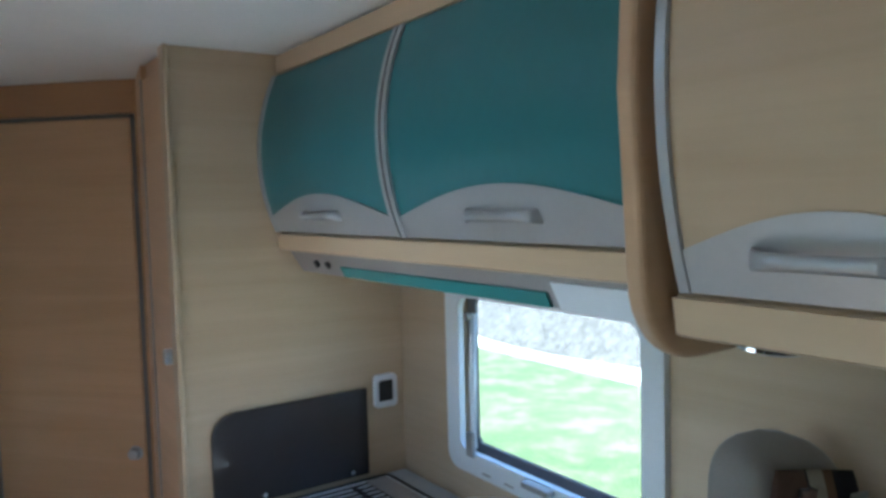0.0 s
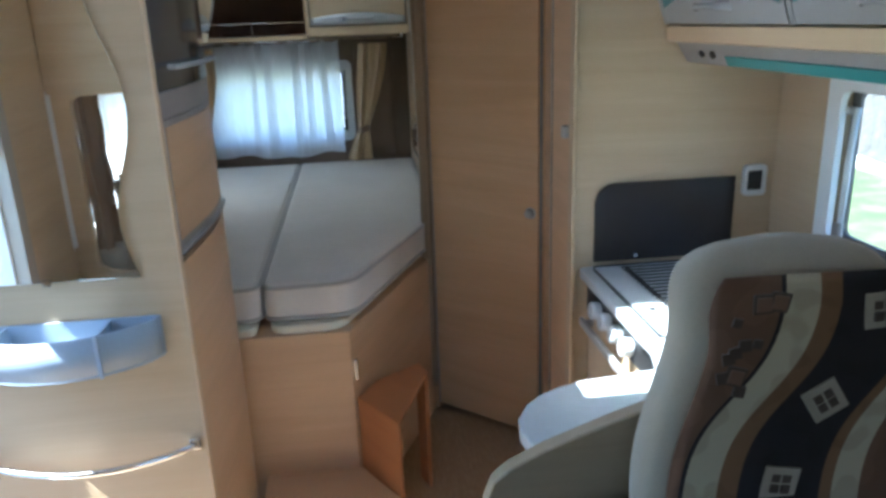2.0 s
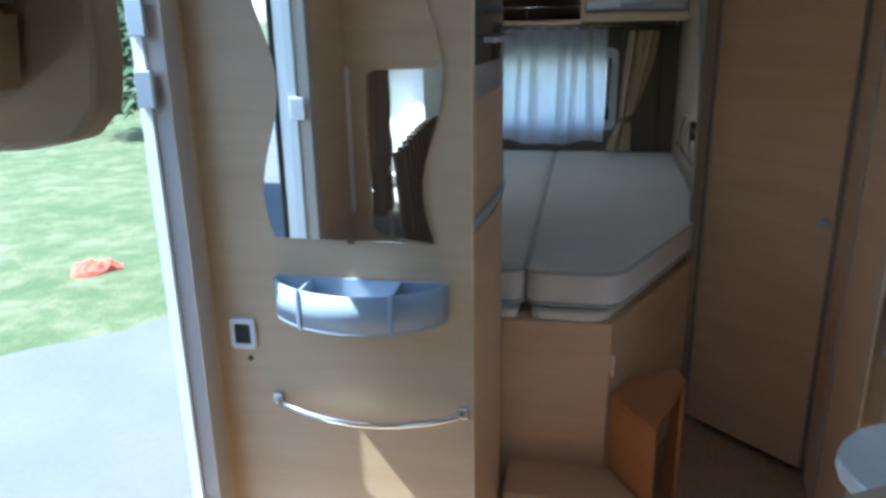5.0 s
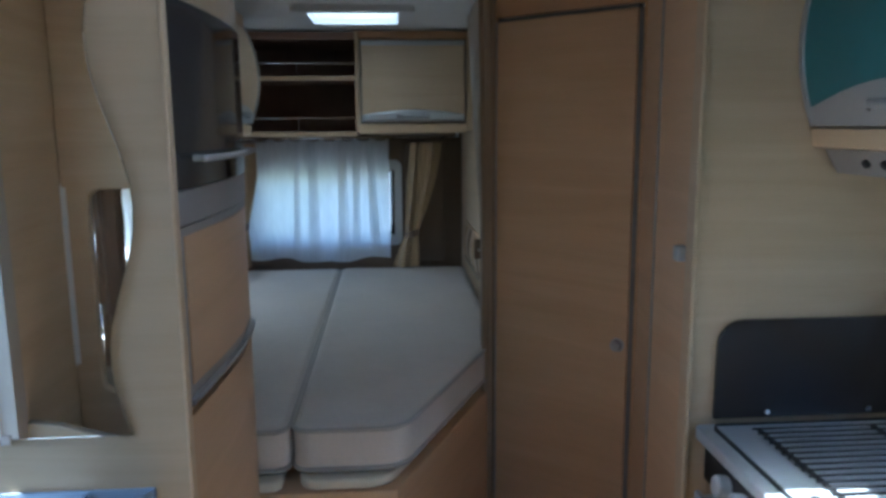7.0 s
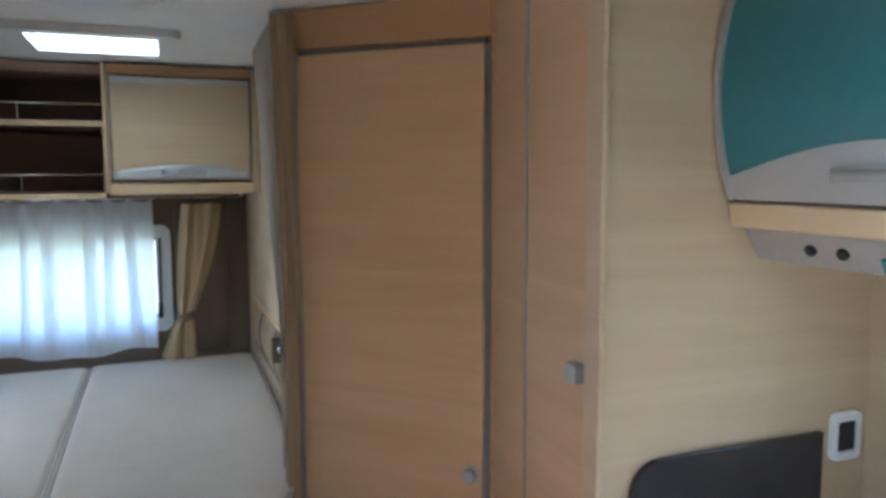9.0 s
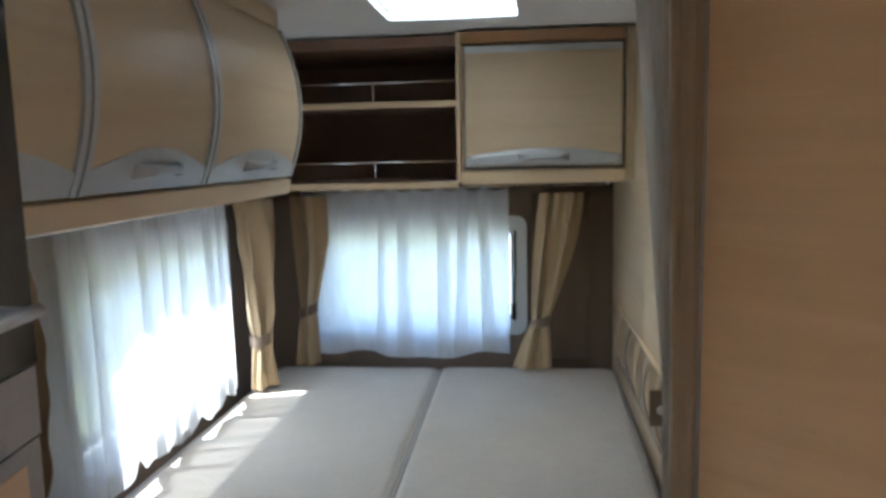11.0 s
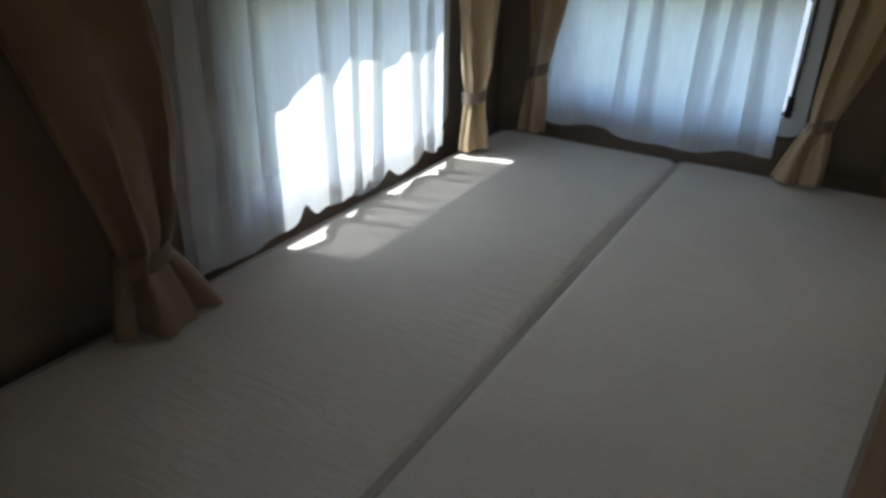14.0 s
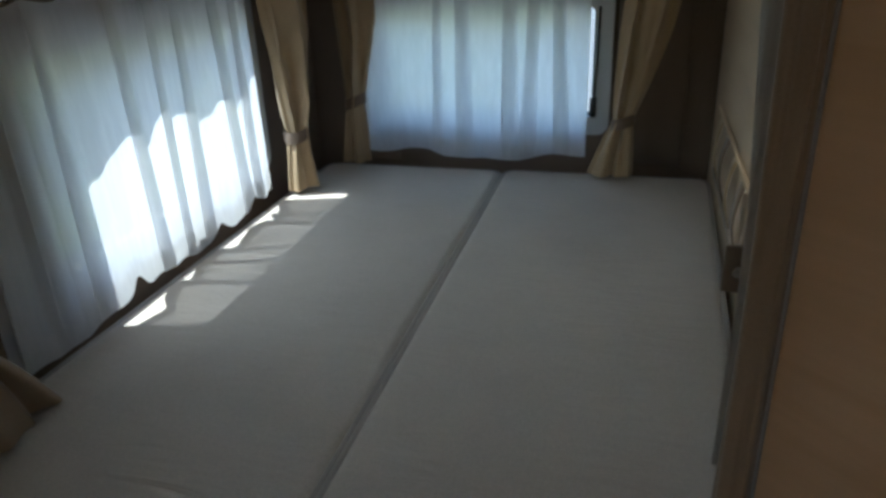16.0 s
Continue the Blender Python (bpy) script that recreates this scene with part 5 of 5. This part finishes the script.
# ---- outdoors ----
def outdoors():
    bm = bmesh.new()
    n = 60
    rnd = random.Random(4)
    R = [0, 4, 8, 12, 20, 40, 90, 200, 600]
    rows = [[bm.verts.new((r * math.cos(2 * math.pi * k / n), r * math.sin(2 * math.pi * k / n), GROUND - 0.03 + (rnd.uniform(-0.02, 0.02) if r > 4 else 0))) for k in range(n)] for r in R[1:]]
    c = bm.verts.new((0, 0, GROUND - 0.03))
    for k in range(n):
        bm.faces.new((c, rows[0][k], rows[0][(k + 1) % n]))
    for A, B in zip(rows, rows[1:]):
        for k in range(n):
            bm.faces.new((A[k], A[(k + 1) % n], B[(k + 1) % n], B[k]))
    tagged(finish(bm, "ground", LAWN), "patchy spring lawn with dry spots", "lawn", kind="structure")
    edge = [(-13 + 0.4 * k, -5.5 + 0.4 * k + 0.10 * math.sin(2.3 * k) + 0.07 * math.sin(5.1 * k)) for k in range(29)]
    prism("pavement", edge + [(-1.5, 6.4), (-2.6, 34), (1.6, 34), (1.6, -14), (-13, -14)], GROUND - 0.06, GROUND, ASPHALT, "z", 0)
    tagged(bpy.data.objects["pavement"], "pale grey asphalt stand beside the vehicle", "asphalt", kind="structure")


outdoors()


def bank():
    """A slope of dry winter brush across the lawn, with a pale gravel strip at its foot."""
    m, n, l, p = material("dry_brush")
    fine, big = noise_at(n, l, 9.0, (1, 1, 0.35), 6.0, 0.7), noise_at(n, l, 0.8)
    a = ramp(n, l, fine, [(0.3, (0.045, 0.04, 0.033)), (0.55, (0.12, 0.108, 0.092)), (0.75, (0.27, 0.25, 0.225))])
    l.new(mixed(n, l, a, ramp(n, l, big, [(0.3, (0.10, 0.088, 0.07)), (0.7, (0.18, 0.165, 0.14))]), 0.35), p.inputs["Base Color"])
    p.inputs["Roughness"].default_value = 0.95
    bump(n, l, p, fine, 1.0, 0.15)
    rnd = random.Random(2)
    def slope(s, v):
        y = -30 + 70 * s
        x = 7.2 + 9 * v + 0.5 * math.sin(y * 0.6)
        z = GROUND - 0.05 + 4.6 * v ** 0.8 + 0.35 * noise.noise((y * 0.5, v * 5, 1.0)) * v
        return (x, y, z)
    tagged(sheet("bank", slope, 90, 14, 0, m), "slope overgrown with dry brush", "bank", kind="structure")
    gm = plain("pale_gravel", (0.55, 0.53, 0.5), 0.95, var=0.2, scale=3)
    prism("gravel_strip", [(6.5, -30), (7.6, -30), (7.6, 40), (6.5, 40)], GROUND - 0.05, GROUND + 0.01, gm, "z", 0)
    tagged(bpy.data.objects["gravel_strip"], "pale gravel strip along the lawn", "gravel", kind="structure")
    bm = bmesh.new()
    for k in range(1500):
        s, v = rnd.random(), rnd.random() ** 1.3
        x, y, z = slope(s, v)
        if not -6 < y < 20:
            continue
        h = rnd.uniform(0.4, 1.4)
        dx, dy = rnd.uniform(-0.4, 0.4), rnd.uniform(-0.5, 0.5)
        w = 0.012
        q = [bm.verts.new(c) for c in ((x, y - w, z), (x, y + w, z), (x + dx, y + dy, z + h))]
        bm.faces.new(q)
        for _ in range(2):
            t = rnd.uniform(0.3, 0.8)
            bx_, by_, bz_ = x + dx * t, y + dy * t, z + h * t
            q = [bm.verts.new(c) for c in ((bx_, by_ - w * 0.6, bz_), (bx_, by_ + w * 0.6, bz_), (bx_ + rnd.uniform(-0.3, 0.3), by_ + rnd.uniform(-0.5, 0.5), bz_ + rnd.uniform(0.1, 0.5)))]
            bm.faces.new(q)
    tagged(finish(bm, "dry_twigs", m), "tangle of bare dry twigs on the slope", "brush", kind="stuff")


bank()


def conifer(x, y, h, seed):
    rnd = random.Random(seed)
    t = tagged(empty("conifer", (x, y, GROUND - 0.05)), "dark green conifer standing on the lawn", "tree")
    bark = plain("bark", (0.12, 0.08, 0.055), 0.95)
    needle = plain("needles", (0.045, 0.085, 0.035), 0.8, var=0.4, scale=8)
    bm = bmesh.new()
    bmesh.ops.create_cone(bm, cap_ends=True, segments=8, radius1=0.16, radius2=0.02, depth=h)
    bmesh.ops.translate(bm, verts=bm.verts, vec=(x, y, GROUND - 0.05 + h / 2))
    finish(bm, "trunk", bark, t, True, (x, y, GROUND - 0.05))
    bm = bmesh.new()
    for k in range(2600):
        s = rnd.random() ** 0.7
        z = GROUND + 0.5 + (h - 0.5) * (1 - s)
        r = (0.15 + 0.26 * h * s) * math.sqrt(rnd.random()) * rnd.uniform(0.75, 1.1)
        a = rnd.uniform(0, 6.283)
        c = Vector((x + r * math.cos(a), y + r * math.sin(a), z - 0.15 * r))
        d = Vector((math.cos(a), math.sin(a), rnd.uniform(-0.5, 0.3))).normalized() * rnd.uniform(0.15, 0.35)
        e = d.cross(Vector((rnd.uniform(-1, 1), rnd.uniform(-1, 1), 1))).normalized() * rnd.uniform(0.04, 0.09)
        bm.faces.new([bm.verts.new(v) for v in (c - e, c + d * 0.5 - e * 0.6, c + d, c + d * 0.5 + e * 0.6, c + e)])
    finish(bm, "foliage", needle, t, False, (x, y, GROUND + 0.5))


conifer(-8.4, 13.2, 5.0, 1)
conifer(-11.0, 18.0, 7.0, 2)


def rag():
    m = fabric("red_cloth", (0.45, 0.08, 0.04), 200)
    def f(s, v):
        x, y = 0.42 * (s - 0.5), 0.26 * (v - 0.5) * (1 + 0.4 * math.sin(5 * s))
        edge = 1 - max(abs(2 * s - 1), abs(2 * v - 1)) ** 4
        z = edge * (0.05 + 0.05 * noise.noise((6 * s, 7 * v, 2.0)) + 0.03 * noise.noise((15 * s, 17 * v, 5.0)))
        return (-4.43 + 0.8 * x - 0.6 * y, 5.26 + 0.6 * x + 0.8 * y, GROUND - 0.02 + max(0.0, z))
    tagged(sheet("red_rag", f, 36, 30, 0, m, None, (-4.43, 5.26, GROUND - 0.02)), "crumpled red cloth lying on the grass", "cloth")


rag()


def parked_vehicle():
    """The white motorhome parked alongside, seen only in the mirror."""
    v = tagged(empty("parked_motorhome", (-5.2, -3.0, GROUND)), "white motorhome parked on the asphalt alongside", "motorhome")
    prism("body", rounded(-6.2, 0.2, GROUND + 0.45, GROUND + 2.9, 0.25), -6.6, -4.4, SHELL, "x", 0.02, v)
    box("side_window", -4.3985, -4.39, -2.6, -1.7, GROUND + 1.5, GROUND + 2.0, BLACKGLASS, 0.003, v)
    box("side_window", -4.3985, -4.39, -0.9, -0.2, GROUND + 1.5, GROUND + 2.2, BLACKGLASS, 0.003, v)
    box("stripe", -4.3985, -4.392, -6.0, 0.0, GROUND + 1.05, GROUND + 1.12, GREYPLASTIC, 0, v)
    for y in (-4.6, -0.9):
        w = disc("wheel", (-4.5, y, GROUND + 0.34), (1, 0, 0), 0.34, 0.2, BLACK, v, 28, 0.03)
        disc("hub", (-4.393, y, GROUND + 0.34), (1, 0, 0), 0.19, 0.012, ALU, v, 24)
    box("skirt", -6.5, -4.45, -6.0, 0.1, GROUND + 0.25, GROUND + 0.452, GREYTRIM, 0.01, v)


parked_vehicle()
